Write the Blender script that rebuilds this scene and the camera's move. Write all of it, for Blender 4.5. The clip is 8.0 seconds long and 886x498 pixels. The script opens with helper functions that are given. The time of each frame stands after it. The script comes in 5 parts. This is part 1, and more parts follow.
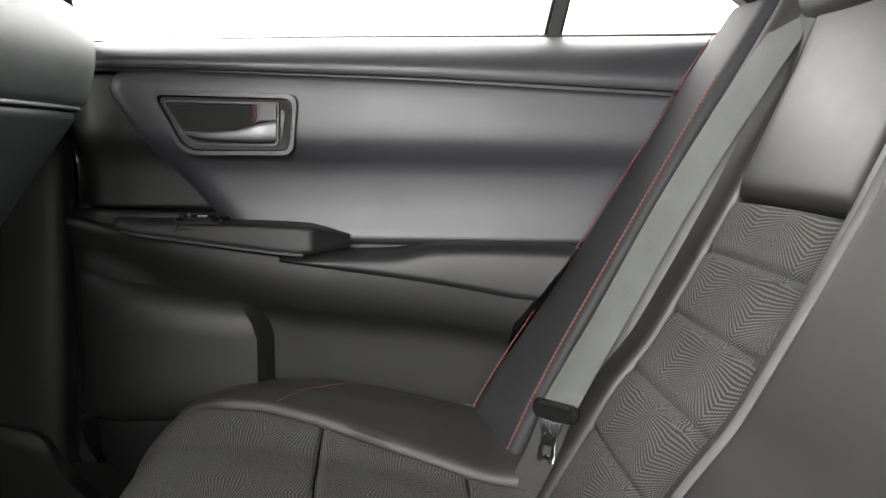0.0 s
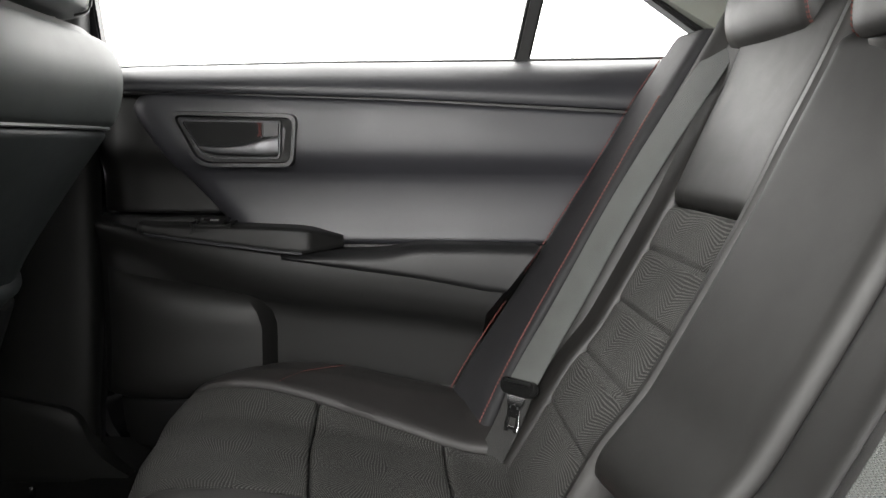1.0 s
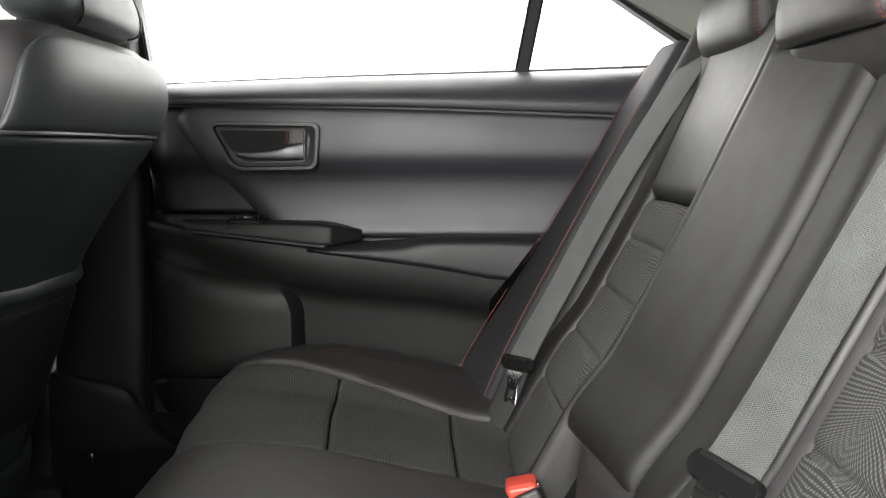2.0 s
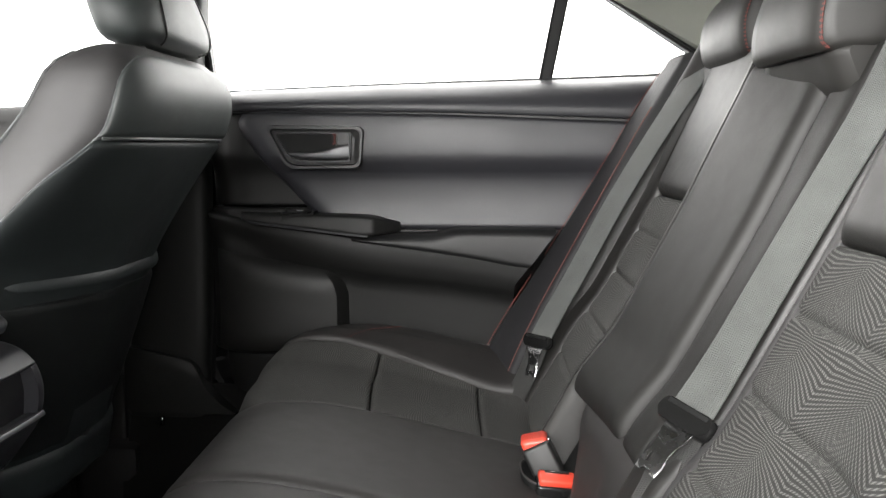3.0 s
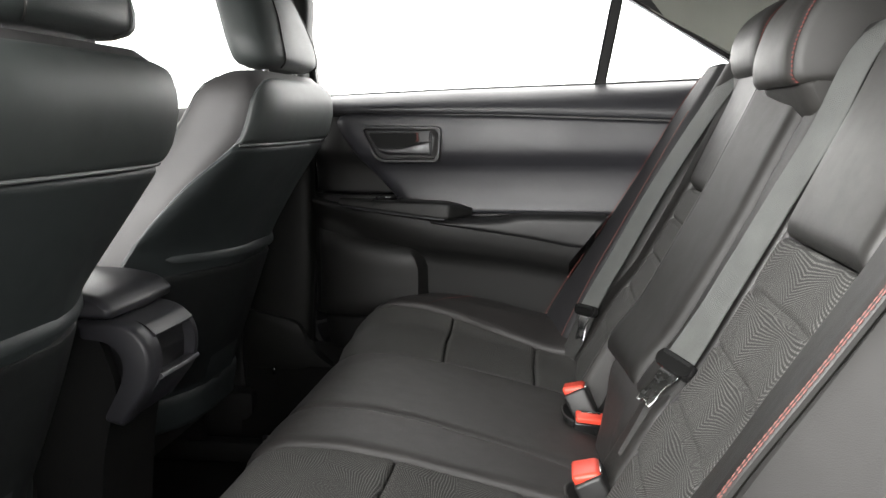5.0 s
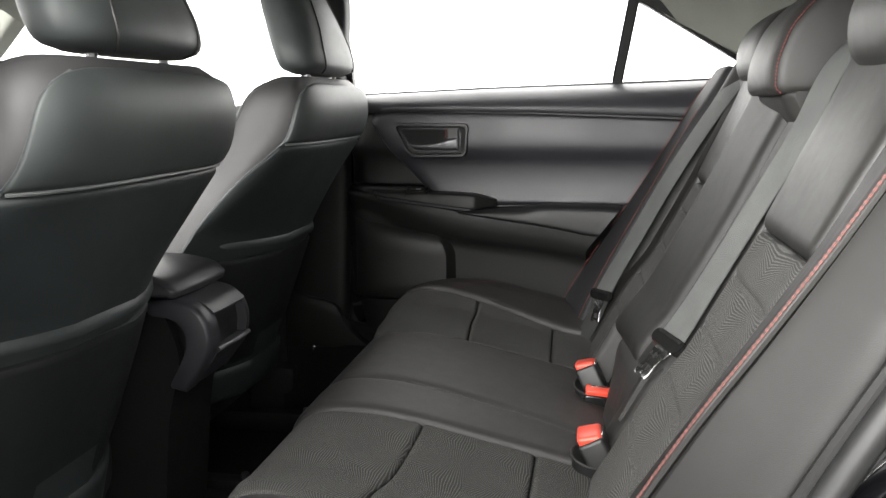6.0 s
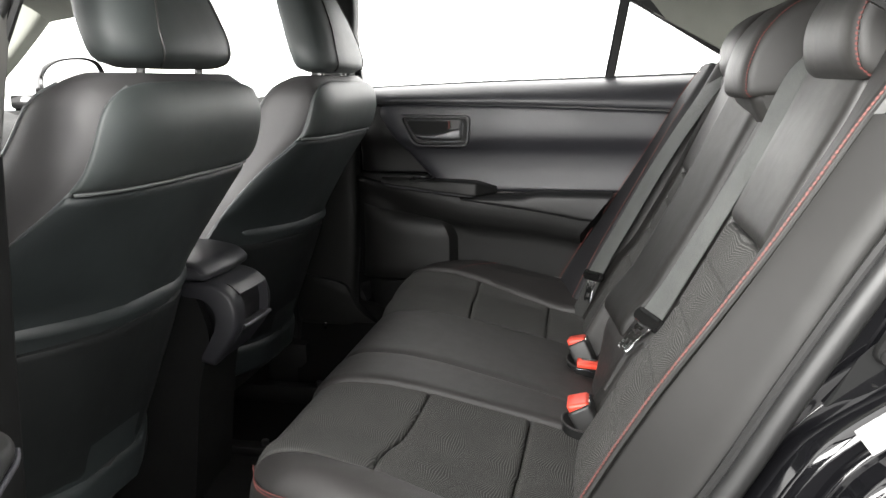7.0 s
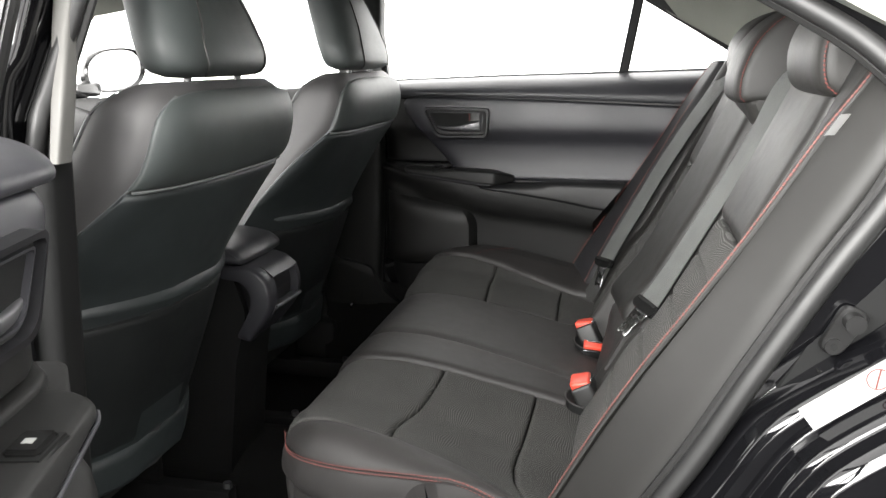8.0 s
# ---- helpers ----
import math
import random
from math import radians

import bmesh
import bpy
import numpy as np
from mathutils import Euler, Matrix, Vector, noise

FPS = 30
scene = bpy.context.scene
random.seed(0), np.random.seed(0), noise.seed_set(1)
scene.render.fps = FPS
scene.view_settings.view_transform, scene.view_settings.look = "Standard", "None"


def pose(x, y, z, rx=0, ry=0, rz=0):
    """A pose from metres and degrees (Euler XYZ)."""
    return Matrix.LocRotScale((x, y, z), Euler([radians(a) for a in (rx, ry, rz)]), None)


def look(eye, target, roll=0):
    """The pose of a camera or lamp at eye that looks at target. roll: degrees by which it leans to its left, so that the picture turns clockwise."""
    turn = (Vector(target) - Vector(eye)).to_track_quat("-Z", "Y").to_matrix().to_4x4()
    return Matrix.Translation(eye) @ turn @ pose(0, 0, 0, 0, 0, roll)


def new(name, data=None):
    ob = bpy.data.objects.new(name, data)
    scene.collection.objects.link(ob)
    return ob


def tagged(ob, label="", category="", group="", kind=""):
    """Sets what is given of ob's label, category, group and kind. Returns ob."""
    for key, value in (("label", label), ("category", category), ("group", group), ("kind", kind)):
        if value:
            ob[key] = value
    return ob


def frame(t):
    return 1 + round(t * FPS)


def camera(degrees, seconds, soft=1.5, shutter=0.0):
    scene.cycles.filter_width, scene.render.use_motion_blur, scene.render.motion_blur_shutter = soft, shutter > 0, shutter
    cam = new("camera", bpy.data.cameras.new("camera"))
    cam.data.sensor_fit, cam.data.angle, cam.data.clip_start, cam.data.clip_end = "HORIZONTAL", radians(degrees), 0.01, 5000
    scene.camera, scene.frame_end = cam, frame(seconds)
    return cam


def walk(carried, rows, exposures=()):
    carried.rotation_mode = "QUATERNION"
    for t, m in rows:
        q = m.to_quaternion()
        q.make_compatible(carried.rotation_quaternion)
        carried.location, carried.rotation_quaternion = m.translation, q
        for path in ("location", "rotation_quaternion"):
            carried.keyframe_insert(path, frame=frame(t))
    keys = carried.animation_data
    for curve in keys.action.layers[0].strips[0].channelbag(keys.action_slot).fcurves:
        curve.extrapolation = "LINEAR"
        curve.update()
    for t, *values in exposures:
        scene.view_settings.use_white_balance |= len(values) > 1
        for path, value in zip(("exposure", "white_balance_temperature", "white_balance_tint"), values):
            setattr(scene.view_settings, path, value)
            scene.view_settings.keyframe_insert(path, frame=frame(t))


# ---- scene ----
cam = camera(56.6, 8.0)
EXPOSURE = [(0.0, 0.75), (0.5, 0.35), (1.0, 0.08), (2.5, 0.12), (3.5, 0.16), (4.5, 0.05), (6.5, -0.08), (8.0, 0.0)]
PATH = [
    (0, (-0.1, -0.428, 0.72), (0.022, 1.551, 0.458), 0.9),
    (0.5, (-0.099, -0.513, 0.743), (0.022, 1.466, 0.473), 0.8),
    (1, (-0.072, -0.588, 0.738), (0.036, 1.392, 0.479), 0.7),
    (2.5, (-0.017, -0.817, 0.73), (-0.055, 1.169, 0.492), -0.3),
    (3, (-0.01, -0.902, 0.741), (-0.091, 1.08, 0.49), -0.1),
    (3.5, (-0.005, -0.984, 0.753), (-0.133, 0.994, 0.488), -0.2),
    (4, (0.006, -1.043, 0.763), (-0.144, 0.932, 0.483), -0.2),
    (4.5, (0.02, -1.106, 0.777), (-0.194, 0.86, 0.48), -0.2),
    (6, (0.075, -1.321, 0.823), (-0.28, 0.617, 0.476), -0.4),
    (6.5, (0.084, -1.391, 0.844), (-0.283, 0.539, 0.467), -0.4),
    (7, (0.095, -1.456, 0.864), (-0.262, 0.47, 0.464), -0.5),
    (7.5, (0.119, -1.518, 0.887), (-0.237, 0.402, 0.453), -0.3),
    (8, (0.139, -1.568, 0.912), (-0.282, 0.333, 0.458), -0.3),
]
walk(cam, [(t, look(eye, target, roll)) for t, eye, target, roll in PATH], EXPOSURE)

# ---- light: a white photo booth all round the car ----
world = bpy.data.worlds.new("booth")
scene.world = world
world.use_nodes = True
wn = world.node_tree
bg = wn.nodes["Background"]
bg.inputs["Color"].default_value = (1.0, 0.985, 0.96, 1)
# white walls all round, evenly dimmer towards the open side of the booth behind the camera
way = wn.nodes.new("ShaderNodeSeparateXYZ")
wn.links.new(wn.nodes.new("ShaderNodeTexCoord").outputs["Generated"], way.inputs[0])
dim = wn.nodes.new("ShaderNodeMapRange")
dim.interpolation_type = "SMOOTHSTEP"
dim.inputs["From Min"].default_value, dim.inputs["From Max"].default_value = -1.0, 0.6
dim.inputs["To Min"].default_value, dim.inputs["To Max"].default_value = 5.0, 8.0
wn.links.new(way.outputs["Y"], dim.inputs["Value"])
wn.links.new(dim.outputs[0], bg.inputs["Strength"])
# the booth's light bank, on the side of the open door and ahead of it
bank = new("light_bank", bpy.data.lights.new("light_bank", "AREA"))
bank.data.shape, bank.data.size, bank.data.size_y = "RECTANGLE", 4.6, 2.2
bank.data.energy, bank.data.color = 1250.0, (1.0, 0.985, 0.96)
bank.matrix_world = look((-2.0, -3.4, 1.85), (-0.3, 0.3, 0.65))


# ---- materials ----
def material(name):
    m = bpy.data.materials.new(name)
    m.use_nodes = True
    return m, m.node_tree, m.node_tree.nodes["Principled BSDF"]


def link(nt, a, b):
    nt.links.new(a, b)


def node(nt, kind, **values):
    n = nt.nodes.new(kind)
    for key, value in values.items():
        if key in n.inputs:
            n.inputs[key].default_value = value
        else:
            n.inputs[int(key[1:])].default_value = value
    return n


def math_node(nt, op, a, b=None, c=None):
    n = nt.nodes.new("ShaderNodeMath")
    n.operation = op
    for k, v in enumerate((a, b, c)):
        if v is None:
            continue
        if isinstance(v, (int, float)):
            n.inputs[k].default_value = v
        else:
            link(nt, v, n.inputs[k])
    return n.outputs[0]


def mottled(nt, coords, scale, low, high, detail=3.0):
    """Noise between two values."""
    n = node(nt, "ShaderNodeTexNoise", Scale=scale, Detail=detail)
    link(nt, coords, n.inputs["Vector"])
    r = nt.nodes.new("ShaderNodeMapRange")
    r.inputs["From Min"].default_value, r.inputs["From Max"].default_value = 0.3, 0.7
    r.inputs["To Min"].default_value, r.inputs["To Max"].default_value = low, high
    link(nt, n.outputs["Fac"], r.inputs["Value"])
    return r.outputs[0]


def tinted(nt, colour, fac, bsdf):
    """Base colour times a factor."""
    mix = nt.nodes.new("ShaderNodeMix")
    mix.data_type, mix.blend_type = "RGBA", "MULTIPLY"
    mix.inputs["Factor"].default_value = 1
    mix.inputs["A"].default_value = (*colour, 1)
    comb = nt.nodes.new("ShaderNodeCombineColor")
    for k in range(3):
        link(nt, fac, comb.inputs[k])
    link(nt, comb.outputs[0], mix.inputs["B"])
    link(nt, mix.outputs["Result"], bsdf.inputs["Base Color"])


def bumped(nt, height, strength, distance, bsdf):
    b = nt.nodes.new("ShaderNodeBump")
    b.inputs["Strength"].default_value, b.inputs["Distance"].default_value = strength, distance
    link(nt, height, b.inputs["Height"])
    link(nt, b.outputs[0], bsdf.inputs["Normal"])


def leather(name, colour, rough, grain=650.0, spec=0.5):
    m, nt, bsdf = material(name)
    at = nt.nodes.new("ShaderNodeTexCoord").outputs["Object"]
    v = node(nt, "ShaderNodeTexVoronoi", Scale=grain)
    v.feature = "DISTANCE_TO_EDGE"
    link(nt, at, v.inputs["Vector"])
    cells = math_node(nt, "MINIMUM", v.outputs["Distance"], 0.25)
    crease = mottled(nt, at, 28.0, 0.0, 1.0, 5.0)
    height = math_node(nt, "MULTIPLY_ADD", crease, 0.12, cells)
    bumped(nt, height, 0.16, 0.0012, bsdf)
    tinted(nt, colour, mottled(nt, at, 9.0, 0.82, 1.15), bsdf)
    link(nt, mottled(nt, at, 40.0, rough - 0.02, rough + 0.025), bsdf.inputs["Roughness"])
    bsdf.inputs["Specular IOR Level"].default_value = spec
    return m


def plastic(name, colour, rough, grain=900.0, depth=0.12, spec=0.5):
    m, nt, bsdf = material(name)
    at = nt.nodes.new("ShaderNodeTexCoord").outputs["Object"]
    fine = mottled(nt, at, grain, 0.0, 1.0, 2.0)
    bumped(nt, fine, depth, 0.0008, bsdf)
    tinted(nt, colour, mottled(nt, at, 6.0, 0.88, 1.1), bsdf)
    link(nt, mottled(nt, at, 11.0, rough - 0.04, rough + 0.05), bsdf.inputs["Roughness"])
    bsdf.inputs["Specular IOR Level"].default_value = spec
    return m


def plain(name, colour, rough=0.5, metal=0.0, coat=0.0):
    m, nt, bsdf = material(name)
    at = nt.nodes.new("ShaderNodeTexCoord").outputs["Object"]
    tinted(nt, colour, mottled(nt, at, 20.0, 0.9, 1.08), bsdf)
    link(nt, mottled(nt, at, 40.0, max(0.02, rough - 0.03), rough + 0.03), bsdf.inputs["Roughness"])
    bsdf.inputs["Metallic"].default_value = metal
    bsdf.inputs["Coat Weight"].default_value = coat
    return m


def fan_cloth(name, along, start, pitch, pale):
    """Charcoal cloth with pale dashed lines that open like fans. along: the axis the rows are stacked on, 0 for x or 2 for z;
    start, pitch: a seam between two rows, and the height of a row."""
    m, nt, bsdf = material(name)
    tc = nt.nodes.new("ShaderNodeTexCoord").outputs["Object"]
    sep = nt.nodes.new("ShaderNodeSeparateXYZ")
    link(nt, tc, sep.inputs[0])
    u, v = sep.outputs[1], sep.outputs[along]
    row = math_node(nt, "DIVIDE", math_node(nt, "SUBTRACT", v, start), pitch)
    in_row = math_node(nt, "MULTIPLY", math_node(nt, "SUBTRACT", math_node(nt, "FRACT", row), 0.5), pitch)
    # every other row is shifted by half a fold
    shift = math_node(nt, "MULTIPLY", math_node(nt, "FRACT", math_node(nt, "MULTIPLY", math_node(nt, "FLOOR", row), 0.5)), 0.062)
    warp = mottled(nt, tc, 10.0, -0.003, 0.003, 1.0)
    # a ridge that zigzags up the cloth; on both sides of it the lines slope down and open like a fan
    ridge = math_node(nt, "MULTIPLY_ADD", in_row, 0.35, math_node(nt, "ADD", shift, warp))
    away = math_node(nt, "PINGPONG", math_node(nt, "ADD", u, ridge), 0.062)
    slant = math_node(nt, "MULTIPLY_ADD", away, 0.62, in_row)
    opened = math_node(nt, "DIVIDE", slant, math_node(nt, "ADD", away, 0.045))
    g = math_node(nt, "ADD", math_node(nt, "MULTIPLY", opened, 0.075), mottled(nt, tc, 30.0, -0.0006, 0.0006, 1.0))
    lines = math_node(nt, "SINE", math_node(nt, "MULTIPLY", g, 2 * math.pi / 0.0030))
    dash = math_node(nt, "SINE", math_node(nt, "MULTIPLY", math_node(nt, "MULTIPLY_ADD", g, 0.8, away), 2 * math.pi / 0.0036))
    mask = nt.nodes.new("ShaderNodeMapRange")
    mask.inputs["From Min"].default_value, mask.inputs["From Max"].default_value = -0.15, 0.60
    link(nt, lines, mask.inputs["Value"])
    soft = mottled(nt, tc, 9.0, 0.65, 1.0)
    amount = math_node(nt, "MULTIPLY", math_node(nt, "MULTIPLY", mask.outputs[0], soft), math_node(nt, "MULTIPLY_ADD", dash, 0.42, 0.58))
    mix = nt.nodes.new("ShaderNodeMix")
    mix.data_type = "RGBA"
    mix.inputs["A"].default_value = (0.18 * pale, 0.18 * pale, 0.17 * pale, 1)
    mix.inputs["B"].default_value = (pale, 0.99 * pale, 0.95 * pale, 1)
    link(nt, amount, mix.inputs["Factor"])
    link(nt, mix.outputs["Result"], bsdf.inputs["Base Color"])
    weave = node(nt, "ShaderNodeTexVoronoi", Scale=1100.0)
    link(nt, tc, weave.inputs["Vector"])
    bumped(nt, math_node(nt, "MULTIPLY_ADD", amount, 1.2, weave.outputs["Distance"]), 0.35, 0.001, bsdf)
    bsdf.inputs["Roughness"].default_value = 0.9
    bsdf.inputs["Specular IOR Level"].default_value = 0.25
    return m


def webbing(name, colour):
    m, nt, bsdf = material(name)
    tc = nt.nodes.new("ShaderNodeTexCoord").outputs["UV"]
    sep = nt.nodes.new("ShaderNodeSeparateXYZ")
    link(nt, tc, sep.inputs[0])
    a = math_node(nt, "SINE", math_node(nt, "MULTIPLY", sep.outputs[0], 2200.0))
    b = math_node(nt, "SINE", math_node(nt, "MULTIPLY", math_node(nt, "ADD", sep.outputs[1], math_node(nt, "MULTIPLY", a, 0.0006)), 3000.0))
    h = math_node(nt, "ADD", math_node(nt, "MULTIPLY", a, 0.5), b)
    bumped(nt, h, 0.6, 0.0010, bsdf)
    at = nt.nodes.new("ShaderNodeTexCoord").outputs["Object"]
    weave = math_node(nt, "MULTIPLY_ADD", h, 0.16, 0.98)
    tinted(nt, colour, math_node(nt, "MULTIPLY", mottled(nt, at, 30.0, 0.85, 1.1), weave), bsdf)
    bsdf.inputs["Roughness"].default_value = 0.5
    return m


SEAT = leather("black_leather", (0.0118, 0.0113, 0.0104), 0.50)
# darker than the back panel: the shade low on the seat back is in this colour
POCKET = leather("shaded_pocket_leather", (0.0060, 0.0072, 0.0075), 0.6, 650.0, 0.35)
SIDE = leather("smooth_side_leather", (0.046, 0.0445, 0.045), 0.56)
HEAD_PAD = leather("matte_black_leather", (0.0175, 0.0168, 0.0155), 0.54)
# paler than the back panel: the soft highlight on shoulders and headrests is coloured in
SHOULDER = leather("lit_shoulder_leather", (0.0330, 0.0385, 0.0375), 0.53)
# a little lighter and redder than the backrest leather
CUSHION_HIDE = leather("warm_cushion_leather", (0.0160, 0.0147, 0.0143), 0.57, 650.0, 0.45)
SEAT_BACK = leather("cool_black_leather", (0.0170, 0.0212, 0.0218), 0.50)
# darker copy of the seat leather, with shade on outer and middle pads coloured in
SIDE_PAD = leather("shaded_pad_leather", (0.0095, 0.0092, 0.0085), 0.56, 650.0, 0.36)
SUEDE = leather("dark_side_cloth", (0.0125, 0.0122, 0.0135), 0.66, 1500.0, 0.35)
CLOTH_BACK = fan_cloth("fan_cloth_back", 2, 0.385, 0.07, 0.14)
CLOTH_SEAT = fan_cloth("fan_cloth_seat", 0, -0.17, 0.085, 0.125)
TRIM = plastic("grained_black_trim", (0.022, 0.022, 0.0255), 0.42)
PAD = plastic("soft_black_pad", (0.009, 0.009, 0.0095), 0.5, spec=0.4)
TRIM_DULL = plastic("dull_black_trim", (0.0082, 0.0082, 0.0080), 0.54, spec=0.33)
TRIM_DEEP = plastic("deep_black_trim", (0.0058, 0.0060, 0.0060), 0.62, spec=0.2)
PILLAR = plastic("satin_pillar_trim", (0.0085, 0.0090, 0.0085), 0.55, spec=0.25)
LINER = plastic("grey_headliner", (0.22, 0.225, 0.20), 0.9, 1500.0, 0.3, 0.1)
CARPET = plastic("black_carpet", (0.0065, 0.0066, 0.0064), 0.95, 700.0, 0.8, 0.1)
PAINT = plain("black_gloss_paint", (0.003, 0.003, 0.0035), 0.06, 0.0, 0.0)
SATIN_BLACK = plastic("satin_black_plastic", (0.007, 0.007, 0.008), 0.36, 900.0, 0.05, 0.4)
TONGUE = plain("bright_tongue_steel", (0.34, 0.34, 0.34), 0.26, 1.0)
PIPING = plain("grey_piping", (0.10, 0.105, 0.105), 0.45)
KNOB = plain("grey_knob_plastic", (0.05, 0.05, 0.05), 0.5)
SATIN = plain("satin_silver", (0.13, 0.13, 0.135), 0.45, 0.9)
CHROME = plain("chrome", (0.36, 0.36, 0.36), 0.2, 1.0)
GLOSS = plain("gloss_black_plastic", (0.008, 0.008, 0.008), 0.15)
RED = plain("red_button_plastic", (0.62, 0.055, 0.03), 0.38)
THREAD = plain("red_thread", (0.12, 0.032, 0.027), 0.75)
PALE_THREAD = plain("grey_thread", (0.045, 0.045, 0.044), 0.7)
RUBBER = plain("black_rubber", (0.010, 0.010, 0.010), 0.5)
WHITE = plain("white_label", (0.30, 0.30, 0.295), 0.6)
BELT = webbing("grey_webbing", (0.088, 0.092, 0.088))
STEEL = plain("dark_steel", (0.12, 0.12, 0.12), 0.35, 0.9)
DARK_STEEL = plain("blackened_steel", (0.008, 0.008, 0.008), 0.40, 0.2)
TAG = plain("grey_fabric_tag", (0.24, 0.24, 0.235), 0.8)
PINK_THREAD = plain("faded_red_thread", (0.115, 0.042, 0.036), 0.75)
PALE = plastic("pale_beige_trim", (0.085, 0.083, 0.078), 0.7)
CLEAR, _nt, _b = material("clear_glass")
_b.inputs["Base Color"].default_value = (0.80, 0.82, 0.81, 1)
_b.inputs["Roughness"].default_value = 0.05
_b.inputs["Transmission Weight"].default_value = 1.0
BELT_DARK = webbing("dark_webbing", (0.028, 0.028, 0.027))
FLOOR = plastic("dark_booth_floor", (0.02, 0.02, 0.021), 0.92, 30.0, 0.12, 0.08)


# ---- mesh tools ----
def thing(name, at, label, category, group="", kind=""):
    ob = new(name)
    ob.location = at
    ob.empty_display_size = 0.05
    return tagged(ob, label, category, group, kind)


def part(name, bm, mat, parent=None, label="", sharp=38):
    bmesh.ops.recalc_face_normals(bm, faces=bm.faces)
    for f in bm.faces:
        f.smooth = True
    for e in bm.edges:
        if len(e.link_faces) == 2 and e.calc_face_angle(0) > radians(sharp):
            e.smooth = False
    mesh = bpy.data.meshes.new(name)
    bm.to_mesh(mesh)
    bm.free()
    mesh.materials.append(mat)
    ob = new(name, mesh)
    if parent:
        ob.parent = parent
        top = parent
        while top.parent:
            top = top.parent
        if parent is top:
            ob.matrix_parent_inverse = Matrix.Translation(parent.location).inverted()
        # a part of a part keeps the same origin as its own parent
    if label:
        tagged(ob, label)
    return ob


def spots(n, edge):
    """n + 1 places from 0 to 1, closer together within edge of both ends."""
    edge = min(edge, 0.45)
    ends = [0, 0.15 * edge, 0.4 * edge, 0.7 * edge]
    mid = list(np.linspace(edge, 1 - edge, max(2, n)))
    return ends + mid + [1 - e for e in reversed(ends)]


def swell(d, r):
    """Height of a padded edge: 0 at the seam, 1 from r inwards."""
    k = 1 - min(1.0, max(0.0, d / r))
    return math.sqrt(max(0.0, 1 - k * k))


def closed_grid(front, back):
    """A solid from two grids of points of the same size."""
    bm = bmesh.new()
    nu, nv = len(front), len(front[0])
    f = [[bm.verts.new(p) for p in row] for row in front]
    b = [[bm.verts.new(p) for p in row] for row in back]
    for i in range(nu - 1):
        for j in range(nv - 1):
            bm.faces.new((f[i][j], f[i + 1][j], f[i + 1][j + 1], f[i][j + 1]))
            bm.faces.new((b[i][j], b[i][j + 1], b[i + 1][j + 1], b[i + 1][j]))
    ring = [(i, 0) for i in range(nu)] + [(nu - 1, j) for j in range(1, nv)] + [(i, nv - 1) for i in range(nu - 2, -1, -1)] + [(0, j) for j in range(nv - 2, 0, -1)]
    for k, (i, j) in enumerate(ring):
        m, n = ring[(k + 1) % len(ring)]
        bm.faces.new((f[i][j], b[i][j], b[m][n], f[m][n]))
    return bm


def padded(surface, a0, a1, b0, b1, puff=0.012, soft=0.02, deep=0.03, out=(0, 0, 1), na=14, nb=18, relief=None):
    """A padded panel over surface(a, b): a runs between a0(b) and a1(b), b between b0(s) and b1(s). Its edges sink into the seams;
    soft: how broadly they do, one number or four (a0, a1, b0, b1); relief(s, t, a, b): more height over the pad."""
    fa0, fa1 = (v if callable(v) else (lambda _, v=v: v) for v in (a0, a1))
    fb0, fb1 = (v if callable(v) else (lambda _, v=v: v) for v in (b0, b1))
    bm_mid = (fb0(0.5) + fb1(0.5)) / 2
    sides = [surface(fa0(bm_mid) + (fa1(bm_mid) - fa0(bm_mid)) * k / 8, bm_mid) for k in range(9)]
    wide = sum((q - p).length for p, q in zip(sides, sides[1:]))
    steps = [surface((fa0(b) + fa1(b)) / 2, b) for b in np.linspace(fb0(0.5), fb1(0.5), 9)]
    tall = sum((q - p).length for p, q in zip(steps, steps[1:]))
    sf = soft if isinstance(soft, tuple) else (soft,) * 4
    ss, ts = spots(na, max(sf[:2]) / wide), spots(nb, max(sf[2:]) / tall)
    out = Vector(out)
    front, back = [], []
    for s in ss:
        fr, bk = [], []
        for t in ts:
            b = fb0(s) + (fb1(s) - fb0(s)) * t
            a = fa0(b) + (fa1(b) - fa0(b)) * s
            e = 1e-3
            p = surface(a, b)
            n = (surface(a + e, b) - surface(a - e, b)).cross(surface(a, b + e) - surface(a, b - e))
            n = n.normalized() if n.length > 1e-14 else out
            if n.dot(out) < 0:
                n = -n
            h = puff * swell(s * wide, sf[0]) * swell((1 - s) * wide, sf[1]) * swell(t * tall, sf[2]) * swell((1 - t) * tall, sf[3])
            if relief:
                h += relief(s, t, a, b)
            fr.append(p + n * h)
            bk.append(p - n * deep)
        front.append(fr)
        back.append(bk)
    return closed_grid(front, back)


